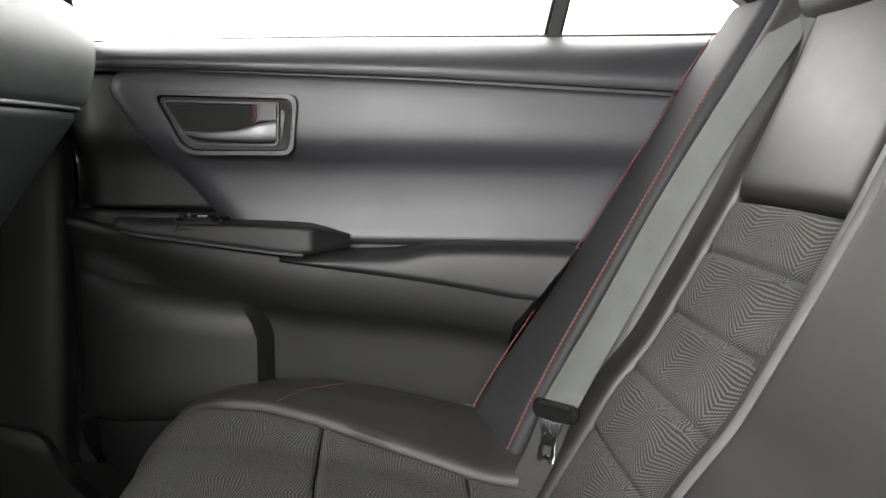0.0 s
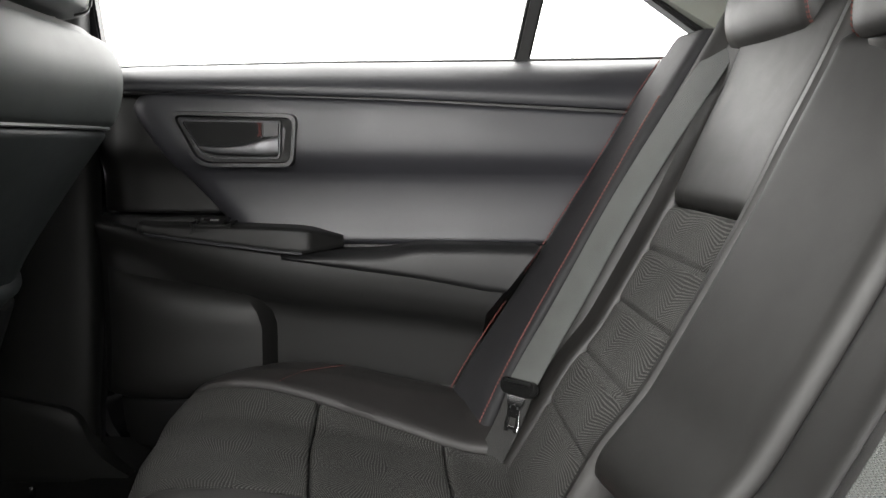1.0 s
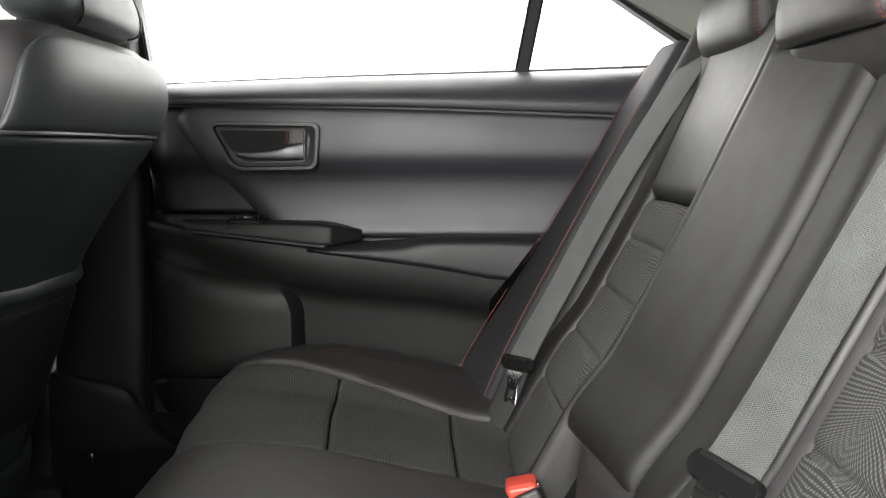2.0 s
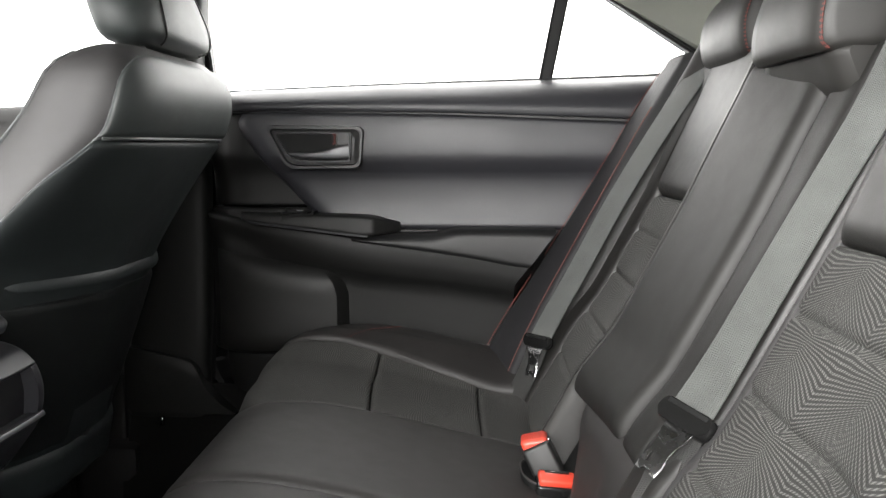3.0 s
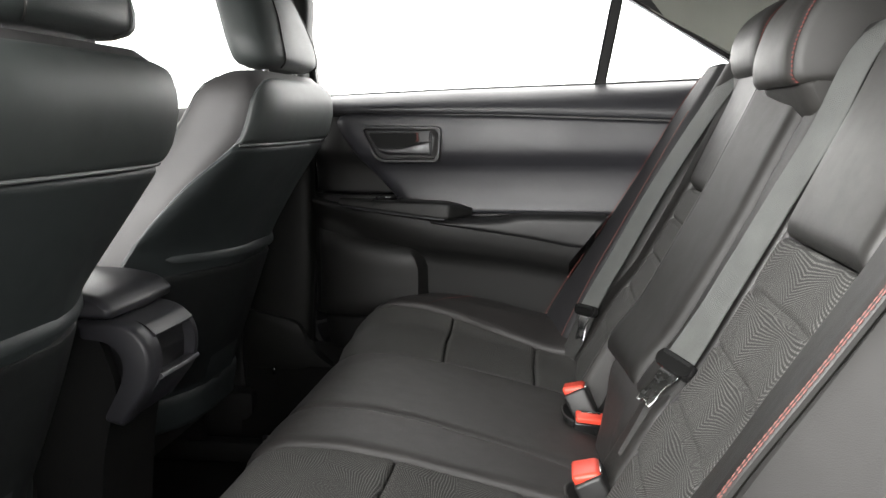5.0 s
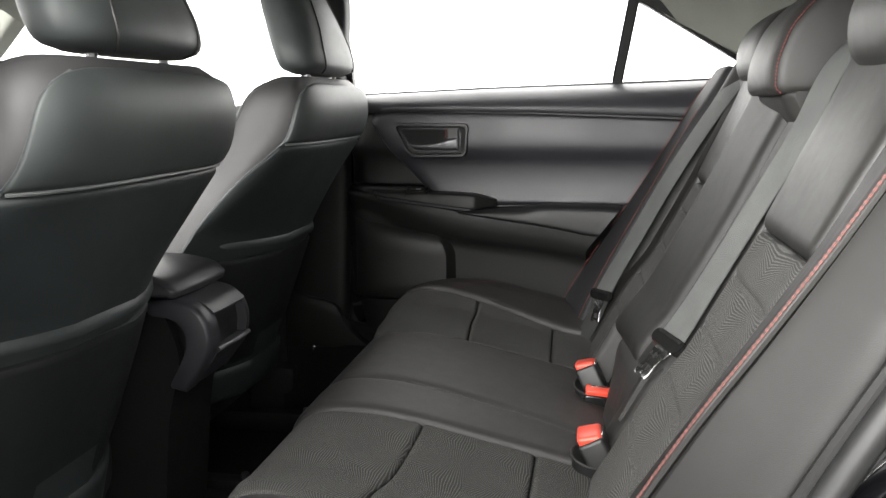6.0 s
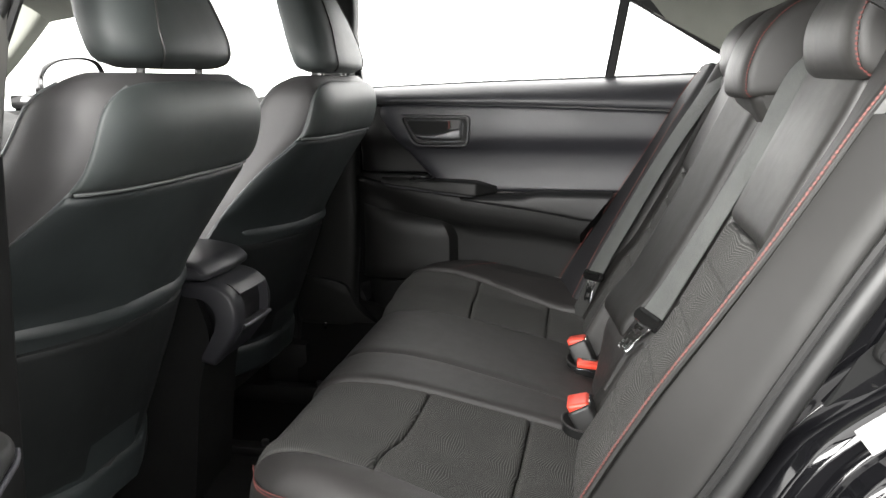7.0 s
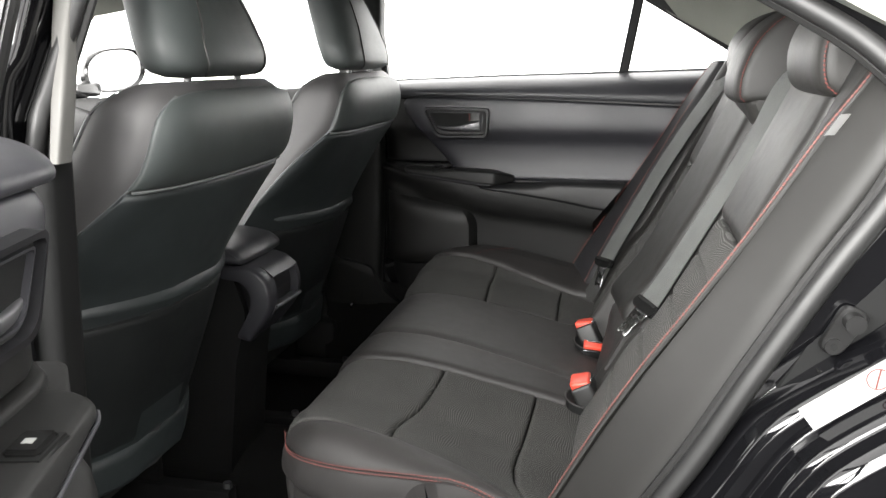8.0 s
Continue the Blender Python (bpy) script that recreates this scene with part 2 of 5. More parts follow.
def tube(points, r, sides=6, closed=False):
    """A round cord along points."""
    bm = bmesh.new()
    pts = [Vector(p) for p in points]
    rings = []
    n = len(pts)
    for i, p in enumerate(pts):
        q0, q1 = (pts[(i - 1) % n], pts[(i + 1) % n]) if closed else (pts[max(i - 1, 0)], pts[min(i + 1, n - 1)])
        t = (q1 - q0).normalized()
        u = t.cross((0.31, 0.47, 0.83)).normalized()
        w = t.cross(u)
        rings.append([bm.verts.new(p + r * (math.cos(2 * math.pi * k / sides) * u + math.sin(2 * math.pi * k / sides) * w)) for k in range(sides)])
    for i in range(n if closed else n - 1):
        a, b = rings[i], rings[(i + 1) % n]
        for k in range(sides):
            bm.faces.new((a[k], a[(k + 1) % sides], b[(k + 1) % sides], b[k]))
    if not closed:
        bm.faces.new(rings[0])
        bm.faces.new(list(reversed(rings[-1])))
    return bm


def smooth_line(points, n=40):
    """n places along a Catmull-Rom line through points."""
    p = [Vector(q) for q in points]
    p = [2 * p[0] - p[1]] + p + [2 * p[-1] - p[-2]]
    out = []
    for k in range(n):
        u = k / (n - 1) * (len(p) - 3)
        i = min(int(u), len(p) - 4)
        t = u - i
        a, b, c, d = p[i : i + 4]
        out.append(0.5 * (2 * b + (c - a) * t + (2 * a - 5 * b + 4 * c - d) * t * t + (3 * b - a - 3 * c + d) * t**3))
    return out


def stitches(points, length=0.0045, gap=0.0022, r=0.0007, rows=(0.0,), side=(0, 1, 0)):
    """Short raised stitches along a line, in one mesh; rows: their offsets to the side."""
    bm = bmesh.new()
    pts = [Vector(p) for p in points]
    side = Vector(side)
    for off in rows:
        i, p = 0, pts[0].copy()
        while i < len(pts) - 1:
            q = pts[i + 1]
            if (q - p).length < 1e-6:
                i += 1
                continue
            d = (q - p).normalized()
            s = (side - side.dot(d) * d).normalized()
            n = d.cross(s)
            a = p + s * off
            ring = []
            for at, k in ((0, 0.35), (length * 0.3, 1), (length * 0.7, 1), (length, 0.35)):
                c = a + d * at
                ring.append([bm.verts.new(c + r * k * v) for v in (s * 1.1, n, -s * 1.1, -n)])
            for x, y in zip(ring, ring[1:]):
                for k in range(4):
                    bm.faces.new((x[k], x[(k + 1) % 4], y[(k + 1) % 4], y[k]))
            step = length + gap
            while i < len(pts) - 1 and step > 0:
                d2 = (pts[i + 1] - p).length
                if d2 > step:
                    p = p + (pts[i + 1] - p).normalized() * step
                    step = 0
                else:
                    step -= d2
                    i += 1
                    p = pts[i].copy()
    return bm


def box(lo, hi, bevel=0.0, segments=2, bm=None):
    bm = bm or bmesh.new()
    made = bmesh.ops.create_cube(bm, size=1)
    vs = made["verts"]
    for v in vs:
        v.co = [l + (h - l) * (c + 0.5) for l, h, c in zip(lo, hi, v.co)]
    if bevel:
        es = list({e for v in vs for e in v.link_edges})
        bmesh.ops.bevel(bm, geom=es, offset=bevel, segments=segments, affect="EDGES", profile=0.5)
    return bm


def moved(bm, m):
    bmesh.ops.transform(bm, matrix=m, verts=bm.verts)
    return bm


def loft(rings, caps=True):
    bm = bmesh.new()
    rr = [[bm.verts.new(p) for p in ring] for ring in rings]
    n = len(rr[0])
    for a, b in zip(rr, rr[1:]):
        for k in range(n):
            bm.faces.new((a[k], a[(k + 1) % n], b[(k + 1) % n], b[k]))
    if caps:
        bm.faces.new(rr[0])
        bm.faces.new(list(reversed(rr[-1])))
    return bm


def ease(x, xs, vs):
    """A smooth curve through (xs, vs)."""
    x = min(max(x, xs[0]), xs[-1])
    n = len(xs)
    k = next(i for i in range(n - 1) if x <= xs[i + 1])
    slope = lambda i: (vs[min(i + 1, n - 1)] - vs[max(i - 1, 0)]) / (xs[min(i + 1, n - 1)] - xs[max(i - 1, 0)])
    h = xs[k + 1] - xs[k]
    t = (x - xs[k]) / h
    return vs[k] * (1 + 2 * t) * (1 - t) ** 2 + slope(k) * h * t * (1 - t) ** 2 + vs[k + 1] * t * t * (3 - 2 * t) + slope(k + 1) * h * t * t * (t - 1)


def curve(points):
    """A function through (place, value) pairs, smoothed a little."""
    xs, vs = [p[0] for p in points], [p[1] for p in points]

    def at(x):
        w = (xs[-1] - xs[0]) / len(xs) * 0.25
        return float(np.interp(x - w, xs, vs) + 2 * np.interp(x, xs, vs) + np.interp(x + w, xs, vs)) / 4

    return at


def prism(outline, lo, hi, axis=1, bevel=0.0):
    """A plate with an outline in the two other axes, between lo and hi on axis."""
    bm = bmesh.new()

    def put(p, d):
        return (p[0], d, p[1]) if axis == 1 else (d, p[0], p[1]) if axis == 0 else (p[0], p[1], d)

    a = [bm.verts.new(put(p, lo)) for p in outline]
    b = [bm.verts.new(put(p, hi)) for p in outline]
    n = len(a)
    fa, fb = bm.faces.new(a), bm.faces.new(list(reversed(b)))
    for k in range(n):
        bm.faces.new((a[k], b[k], b[(k + 1) % n], a[(k + 1) % n]))
    if bevel:
        bmesh.ops.bevel(bm, geom=list(fa.edges) + list(fb.edges), offset=bevel, segments=2, affect="EDGES", profile=0.5)
    return bm


def rounded(corners, r, n=4):
    """An outline with rounded corners; r: one radius or one for each corner."""
    out = []
    k = len(corners)
    for i, c in enumerate(corners):
        c = Vector(c).to_2d()
        p, q = Vector(corners[i - 1]).to_2d(), Vector(corners[(i + 1) % k]).to_2d()
        rr = r[i] if isinstance(r, (list, tuple)) else r
        u, v = (p - c), (q - c)
        rr = min(rr, u.length * 0.48, v.length * 0.48)
        a, b = c + u.normalized() * rr, c + v.normalized() * rr
        for j in range(n + 1):
            t = j / n
            out.append(tuple((1 - t) ** 2 * a + 2 * t * (1 - t) * c + t * t * b))
    return out


def strip_ring(outline, width, inner_shift=(0, 0)):
    """The same outline drawn in by width, towards its middle."""
    c = sum((Vector(p) for p in outline), Vector((0, 0))) / len(outline)
    hx = max(abs(p[0] - c.x) for p in outline)
    hz = max(abs(p[1] - c.y) for p in outline)
    return [(c.x + (p[0] - c.x) * (1 - width / hx) + inner_shift[0], c.y + (p[1] - c.y) * (1 - width / hz) + inner_shift[1]) for p in outline]


def frame_ring(outline, width, lo, hi, place, crown=0.0):
    """A raised frame along an outline: place(u, v, d) puts its points; its crown is rounded."""
    inner = strip_ring(outline, width)
    mid0, mid1 = strip_ring(outline, width * 0.25), strip_ring(outline, width * 0.75)
    bm = bmesh.new()
    loops = [[bm.verts.new(place(u, v, d)) for u, v in o] for o, d in ((outline, lo), (mid0, hi), (mid1, hi), (inner, lo), )]
    n = len(outline)
    for a, b in zip(loops, loops[1:] + loops[:1]):
        for k in range(n):
            bm.faces.new((a[k], a[(k + 1) % n], b[(k + 1) % n], b[k]))
    return bm


# ---- the shell of the car ----
MID = 0.04  # the car's middle plane, y


def slab(name, lo, hi, mat, label, category, bevel=0.01, kind="structure"):
    ob = part(name, box(lo, hi, bevel), mat)
    return tagged(ob, label, category, kind=kind)


def build_shell():
    ground = part("ground", box((-15, -18, -0.40), (15, 6, -0.36)), FLOOR)
    tagged(ground, "dark smooth floor of a photo booth", "ground", kind="structure")
    slab("sill_left", (-1.9, -0.80, -0.05), (0.10, -0.64, 0.10), TRIM_DEEP, "black plastic door sill", "sill", 0.02)
    slab("sill_front", (-1.9, 0.66, -0.05), (-0.69, 0.90, 0.14), TRIM_DEEP, "black plastic door sill", "sill", 0.02)
    prof = rounded([(0.66, -0.05), (0.655, 0.06), (0.69, 0.13), (0.735, 0.25), (0.78, 0.27), (0.90, 0.27), (0.90, -0.05)], 0.02)
    tagged(part("sill_right", loft([[(x, y, z) for y, z in prof] for x in (-0.72, -0.2, 0.20)]), CARPET), "black door sill covered with carpet", "sill", kind="structure")
    slab("floor", (-1.9, -0.70, -0.05), (0.5, 0.78, 0.0), CARPET, "black carpet on the car floor", "floor")
    # tunnel along the middle of the floor
    rings = []
    for x in np.linspace(-1.9, 0.1, 12):
        rings.append([(x, MID + 0.16 * math.cos(a), -0.03 + 0.10 * math.sin(a) ** 0.8) for a in np.linspace(0.01, math.pi - 0.01, 12)])
    tagged(part("floor_tunnel", loft(rings), CARPET), "carpeted hump along the car floor", "floor", kind="structure")
    # roof: a shallow dome with thickness
    def roof(x, y, up=0.0):
        return Vector((x, y, 1.19 + up - 0.10 * ((y - MID) / 0.62) ** 4 * 0.6 - 0.10 * ((x + 0.45) / 1.1) ** 2))
    xs, ys = np.linspace(-1.42, 0.62, 26), np.linspace(MID - 0.66, MID + 0.66, 18)
    bm = closed_grid([[roof(x, y) for y in ys] for x in xs], [[roof(x, y, 0.05) for y in ys] for x in xs])
    tagged(part("ceiling", bm, LINER), "pale grey woven headliner", "ceiling", kind="structure")
    # firewall and dashboard
    slab("wall_front", (-2.02, -0.72, -0.05), (-1.9, 0.80, 0.72), TRIM_DEEP, "black bulkhead in front of the cabin", "wall")
    dash = thing("dashboard", (-1.7, MID, 0.4), "black grained dashboard under the windscreen", "dashboard")
    prof = [(-1.9, 0.80), (-1.6, 0.79), (-1.42, 0.74), (-1.38, 0.66), (-1.46, 0.52), (-1.6, 0.40), (-1.9, 0.38)]
    rings = [[(x, y, z) for x, z in rounded(prof, 0.05)] for y in (-0.68, -0.3, MID, 0.4, 0.76)]
    part("dash_body", loft(rings), TRIM_DULL, dash)
    # rear shelf and the wall behind the seat
    slab("wall_rear", (0.52, -0.66, -0.05), (0.56, 0.74, 0.86), TRIM_DEEP, "black panel behind the rear seat", "wall")
    slab("shelf", (0.40, -0.62, 0.845), (1.15, 0.70, 0.875), TRIM_DULL, "dark grey felt parcel shelf behind the rear seat", "shelf")


def pillar(name, path, w, d, mat, label, parent=None):
    """A trim post: path of (x, y, z); w: half width along x, d: half depth along y, both may follow the height."""
    rings = []
    for k, p in enumerate(smooth_line(path, 22)):
        t = k / 21
        ww, dd = (v(t) if callable(v) else v for v in (w, d))
        rings.append([(p.x + ww * sx, p.y + dd * sy, p.z) for sx, sy in rounded([(-1, -1), (1, -1), (1, 1), (-1, 1)], 0.5)])
    return tagged(part(name, loft(rings), mat, parent), label, "pillar", kind="structure")


def build_pillars():
    # right B-pillar, its foot spread along the sill
    pillar("pillar_b_right", [(-0.65, 0.76, 0.0), (-0.645, 0.745, 0.2), (-0.63, 0.735, 0.45), (-0.62, 0.735, 0.80), (-0.580, 0.70, 1.0), (-0.56, 0.63, 1.14)],
           lambda t: 0.08 - 0.03 * max(0.0, min(1.0, (t - 0.55) / 0.15)) + 0.10 * max(0, 0.26 - t) ** 1.2 * 5, 0.035, PILLAR, "black plastic pillar beside the rear door")
    foot = prism(rounded([(-0.72, 0.20), (-0.495, 0.20), (-0.528, 0.222), (-0.560, 0.255), (-0.576, 0.31), (-0.72, 0.34)], [0.01, 0.006, 0.03, 0.03, 0.03, 0.01]), 0.690, 0.725, 1, 0.006)
    tagged(part("pillar_foot_right", foot, PILLAR), "black plastic foot of the pillar, spread along the sill", "pillar", kind="structure")
    pillar("pillar_b_left", [(-0.635, -0.69, 0.0), (-0.62, -0.69, 0.4), (-0.60, -0.69, 0.79)], 0.070, 0.03, TRIM_DEEP, "black lower pillar trim beside the open door")
    pillar("pillar_trim_left", [(-0.525, -0.70, 0.79), (-0.528, -0.675, 0.88), (-0.536, -0.645, 0.965), (-0.542, -0.59, 1.12)], lambda t: 0.007 + 0.008 * t, 0.014, PALE, "pale beige upper pillar trim")
    pillar("pillar_cover_left", [(-0.606, -0.735, 0.2), (-0.600, -0.738, 0.80), (-0.582, -0.705, 0.93), (-0.565, -0.64, 1.10)], 0.034, 0.018, PAINT, "glossy black cover on the outside of the door pillar")
    pillar("pillar_a_right", [(-1.80, 0.80, 0.82), (-1.60, 0.745, 0.965), (-1.45, 0.70, 1.08), (-1.30, 0.63, 1.16)], 0.055, 0.035, LINER, "pale grey windscreen pillar")
    pillar("pillar_a_left", [(-1.80, -0.72, 0.82), (-1.60, -0.665, 0.965), (-1.45, -0.62, 1.08), (-1.30, -0.55, 1.16)], 0.055, 0.035, LINER, "pale grey windscreen pillar")
    # C-pillar panels, from the window's slanting edge back to the rear glass
    for name, sgn in (("pillar_c_right", 1), ("pillar_c_left", -1)):
        def skin(s, t, off=0.0, sgn=sgn):
            # s along the slanting edge from the roof down, t from that edge back
            e = Vector((0.05 + 0.40 * s, 0.715, 1.12 - 0.215 * s))
            b = Vector((0.62 + 0.45 * s, 0.56 + 0.03 * s, 1.13 - 0.27 * s))
            p = e.lerp(b, t)
            p.z += 0.02 * math.sin(math.pi * t)
            return Vector((p.x, MID + sgn * (p.y - MID + off), p.z))
        ss, ts = np.linspace(0, 1, 14), np.linspace(0, 1, 12)
        bm = closed_grid([[skin(s, t) for t in ts] for s in ss], [[skin(s, t, 0.04) for t in ts] for s in ss])
        tagged(part(name, bm, LINER), "pale grey fabric-covered rear roof pillar", "pillar", kind="structure")
    # dark tinted rear glass
    bm = closed_grid([[Vector((0.60 + 0.50 * t, MID + 0.54 * s, 1.125 - 0.25 * t)) for t in (0, 0.5, 1)] for s in (-1, 0, 1)],
                     [[Vector((0.605 + 0.50 * t, MID + 0.54 * s, 1.130 - 0.25 * t)) for t in (0, 0.5, 1)] for s in (-1, 0, 1)])
    pane = tagged(part("window_rear", bm, CLEAR), "clear sloping rear window", "window", kind="structure")
    pane.visible_shadow = False


# ---- rear doors ----
def door_depth(x, z):
    """How far the door trim stands into the car from the window's plane."""
    d = ease(z, (0.20, 0.33, 0.405, 0.49, 0.56, 0.60, 0.64, 0.675, 0.695, 0.708, 0.722, 0.76, 0.80, 0.83, 0.87),
             (0.10, 0.108, 0.096, 0.098, 0.103, 0.100, 0.098, 0.100, 0.106, 0.114, 0.120, 0.119, 0.112, 0.092, 0.035))
    return d - door_front(x)


def door_front(x):
    """The trim's front end curves back towards the hinge."""
    return float(np.interp(x, (-0.56, -0.53, -0.50, -0.465), (0.062, 0.034, 0.010, 0.0)))


def build_rear_door(place, label, group="rear doors"):
    """place(x, d, z): x along the car, d into the car from the window's plane, z up."""
    P = lambda x, d, z: Vector(place(x, d, z))
    inward = P(0, 1, 0) - P(0, 0, 0)
    door = thing("car_door", P(-0.1, 0.05, 0.23), label, "car door", group)

    # core shell, painted outside
    outline = [(-0.56, 0.23), (0.10, 0.23), (0.24, 0.46), (0.34, 0.62), (0.42, 0.80), (0.43, 0.86), (-0.555, 0.842)]
    bm = bmesh.new()
    lo = [bm.verts.new(P(x, -0.05, z)) for x, z in outline]
    hi = [bm.verts.new(P(x, 0.06 if z < 0.83 else 0.02, z)) for x, z in outline]
    bm.faces.new(lo)
    bm.faces.new(list(reversed(hi)))
    for k in range(len(lo)):
        bm.faces.new((lo[k], hi[k], hi[(k + 1) % len(lo)], lo[(k + 1) % len(lo)]))
    part("door_shell", bm, PAINT, door, "black painted door skin")
    sill = curve([(-0.56, 0.843), (-0.2, 0.858), (0.12, 0.867), (0.36, 0.875), (0.44, 0.88)])
    groove = curve([(-0.54, 0.806), (-0.4, 0.806), (-0.06, 0.80), (0.30, 0.786), (0.42, 0.78)])
    rear = lambda z: float(np.interp(z, [0.23, 0.46, 0.62, 0.80, 0.9], [0.12, 0.23, 0.33, 0.41, 0.44]))

    def strip(x, t):
        g, s = groove(x), sill(x)
        z = g + (s - g) * t
        return P(x, ease(t, (0, 0.25, 0.6, 0.85, 1, 1.2), (0.120, 0.122, 0.106, 0.078, 0.03, 0.0)) - door_front(x), z)

    part("belt_trim", padded(strip, -0.545, 0.43, 0.035, 1.0, 0.004, (0.01, 0.01, 0.005, 0.012), 0.03, inward, 40, 14), TRIM, door, "soft black trim under the window")
    left = curve([(0.58, -0.30), (0.61, -0.335), (0.65, -0.37), (0.70, -0.42), (0.76, -0.462), (0.785, -0.475), (0.80, -0.465), (0.82, -0.44)])
    part("door_card", padded(lambda x, z: P(x, door_depth(x, z) - 0.010, z), left, rear, 0.575, lambda s: groove(-0.46 + 0.87 * s) - 0.003, 0.018, (0.045, 0.01, 0.01, 0.007), 0.03, inward, 46, 56), TRIM, door)
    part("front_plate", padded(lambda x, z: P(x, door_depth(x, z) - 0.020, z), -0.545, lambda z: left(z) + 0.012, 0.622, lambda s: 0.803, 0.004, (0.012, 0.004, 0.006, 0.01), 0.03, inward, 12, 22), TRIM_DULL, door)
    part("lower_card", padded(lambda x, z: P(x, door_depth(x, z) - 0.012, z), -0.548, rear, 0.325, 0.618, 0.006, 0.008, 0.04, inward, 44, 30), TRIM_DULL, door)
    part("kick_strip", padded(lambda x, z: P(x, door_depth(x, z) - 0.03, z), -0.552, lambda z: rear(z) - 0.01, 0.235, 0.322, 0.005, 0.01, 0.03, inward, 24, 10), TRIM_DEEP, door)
    part("card_joint", tube([P(x, 0.110 - door_front(x), groove(x)) for x in np.linspace(-0.54, 0.42, 30)], 0.0045), RUBBER, door)
    # map pocket swelling out of the lower card
    part("map_pocket", padded(lambda x, z: P(x, door_depth(x, z) + 0.012, z), -0.53, lambda z: -0.262 - 0.03 * max(0, (z - 0.45) / 0.05) ** 2, 0.335, lambda s: 0.535 - 0.03 * s, 0.034, (0.20, 0.022, 0.09, 0.06), 0.02, inward, 26, 24), TRIM_DULL, door)
    # armrest: a shelf that thickens to the rear, with a pad on it
    def slant(x, z):
        return x + 0.75 * max(-0.09, z - 0.565) * min(1.0, max(0.0, (x + 0.05) / 0.17))
    def ledge(x):
        low = float(np.interp(x, [-0.545, -0.46, -0.30, -0.22, 0.1, 0.2], [0.592, 0.570, 0.53, 0.515, 0.485, 0.475]))
        reach = ease(x, (-0.545, -0.47, -0.40, -0.24, 0.2), (0.085, 0.118, 0.140, 0.156, 0.160))
        top = float(np.interp(x, [-0.545, -0.46, -0.22, 0.2], [0.610, 0.596, 0.566, 0.563]))
        back = door_front(x)
        ring = [(0.070 - back, 0.330), (0.099 - back, 0.334), (0.104 - back, 0.40), (0.110 - back, low - 0.042), (reach - 0.016, low - 0.020), (reach - 0.004, low + 0.002), (reach, (low + top) / 2), (reach - 0.002, top - 0.003), (reach - 0.01, top), (0.06 - back, top)]
        return [P(slant(x, z), d, z) for d, z in rounded(ring, [0.003, 0.006, 0.05, 0.02, 0.02, 0.018, 0.012, 0.004, 0.004, 0.003], 5)]
    part("armrest", loft([ledge(x) for x in np.linspace(-0.545, 0.130, 34)]), TRIM_DULL, door)
    def pad_ring(x):
        top = ease(x, (-0.25, -0.09, -0.045, 0.2), (0.571, 0.574, 0.583, 0.580))
        low = float(np.interp(x, [-0.25, -0.08, 0.09, 0.2], [0.560, 0.537, 0.513, 0.505]))
        k = min(1.0, (x + 0.247) / 0.012)
        ring = [(0.10, low), (0.160, low), (0.160 + 0.010 * k, low + 0.005), (0.163 + 0.004 * k, top - 0.008), (0.15, top), (0.10, top)]
        return [P(slant(x, z), d, z) for d, z in rounded(ring, [0.002, 0.003, 0.006, 0.01, 0.008, 0.002], 3)]
    part("armrest_pad", loft([pad_ring(x) for x in [-0.247, -0.243, -0.235] + list(np.linspace(-0.22, 0.130, 22))]), PAD, door, "padded black armrest")
    # switch tray in front of the pad, with a turned-up rear end
    def tray_ring(x):
        top = ease(x, (-0.47, -0.44, -0.22, -0.158), (0.610, 0.610, 0.607, 0.592))
        low = float(np.interp(x, [-0.47, -0.22, -0.158], [0.597, 0.569, 0.574]))
        reach = float(np.interp(x, [-0.47, -0.464, -0.452, -0.435, -0.25, -0.205, -0.158], [0.118, 0.134, 0.148, 0.156, 0.172, 0.170, 0.126]))
        ring = [(0.085, low), (reach - 0.003, low), (reach, low + 0.006), (reach - 0.004, top - 0.003), (reach - 0.012, top), (0.085, top)]
        return [P(x, d, z) for d, z in rounded(ring, 0.0025, 2)]
    tray = part("switch_tray", loft([tray_ring(x) for x in np.linspace(-0.47, -0.158, 60)]), TRIM_DULL, door)
    line = [P(x, float(np.interp(x, [-0.452, -0.435, -0.25, -0.21], [0.149, 0.157, 0.174, 0.172])), float(np.interp(x, [-0.47, -0.22], [0.598, 0.5705]))) for x in np.linspace(-0.45, -0.215, 24)]
    part("tray_edge", tube(line, 0.0022), TRIM, tray, "thin bright edge of the tray")
    def block(name, x0, x1, d0, d1, z0, z1, mat, lab, parent, bevel=0.002):
        bm = bmesh.new()
        bmesh.ops.create_cube(bm, size=1)
        for v in bm.verts:
            v.co = P(x0 + (x1 - x0) * (v.co.x + 0.5), d0 + (d1 - d0) * (v.co.y + 0.5), z0 + (z1 - z0) * (v.co.z + 0.5))
        bmesh.ops.bevel(bm, geom=bm.edges[:], offset=bevel, segments=2, affect="EDGES")
        return part(name, bm, mat, parent, lab)
    block("switch_frame", -0.378, -0.322, 0.116, 0.157, 0.600, 0.6115, TRIM_DEEP, "", tray, 0.003)
    block("window_switch", -0.371, -0.331, 0.122, 0.151, 0.604, 0.6165, GLOSS, "window switch with a pale mark", tray, 0.003)
    block("switch_mark", -0.354, -0.344, 0.131, 0.141, 0.612, 0.6171, WHITE, "", tray, 0.0006)
    build_handle(P, door)
    # window bars, leaning inwards with the side glass
    def bar(name, a, b, w, d0, d1, mat, lab=""):
        bm = bmesh.new()
        (ax, az), (bx, bz) = a, b
        n = Vector((bz - az, 0, -(bx - ax))).normalized() * w / 2
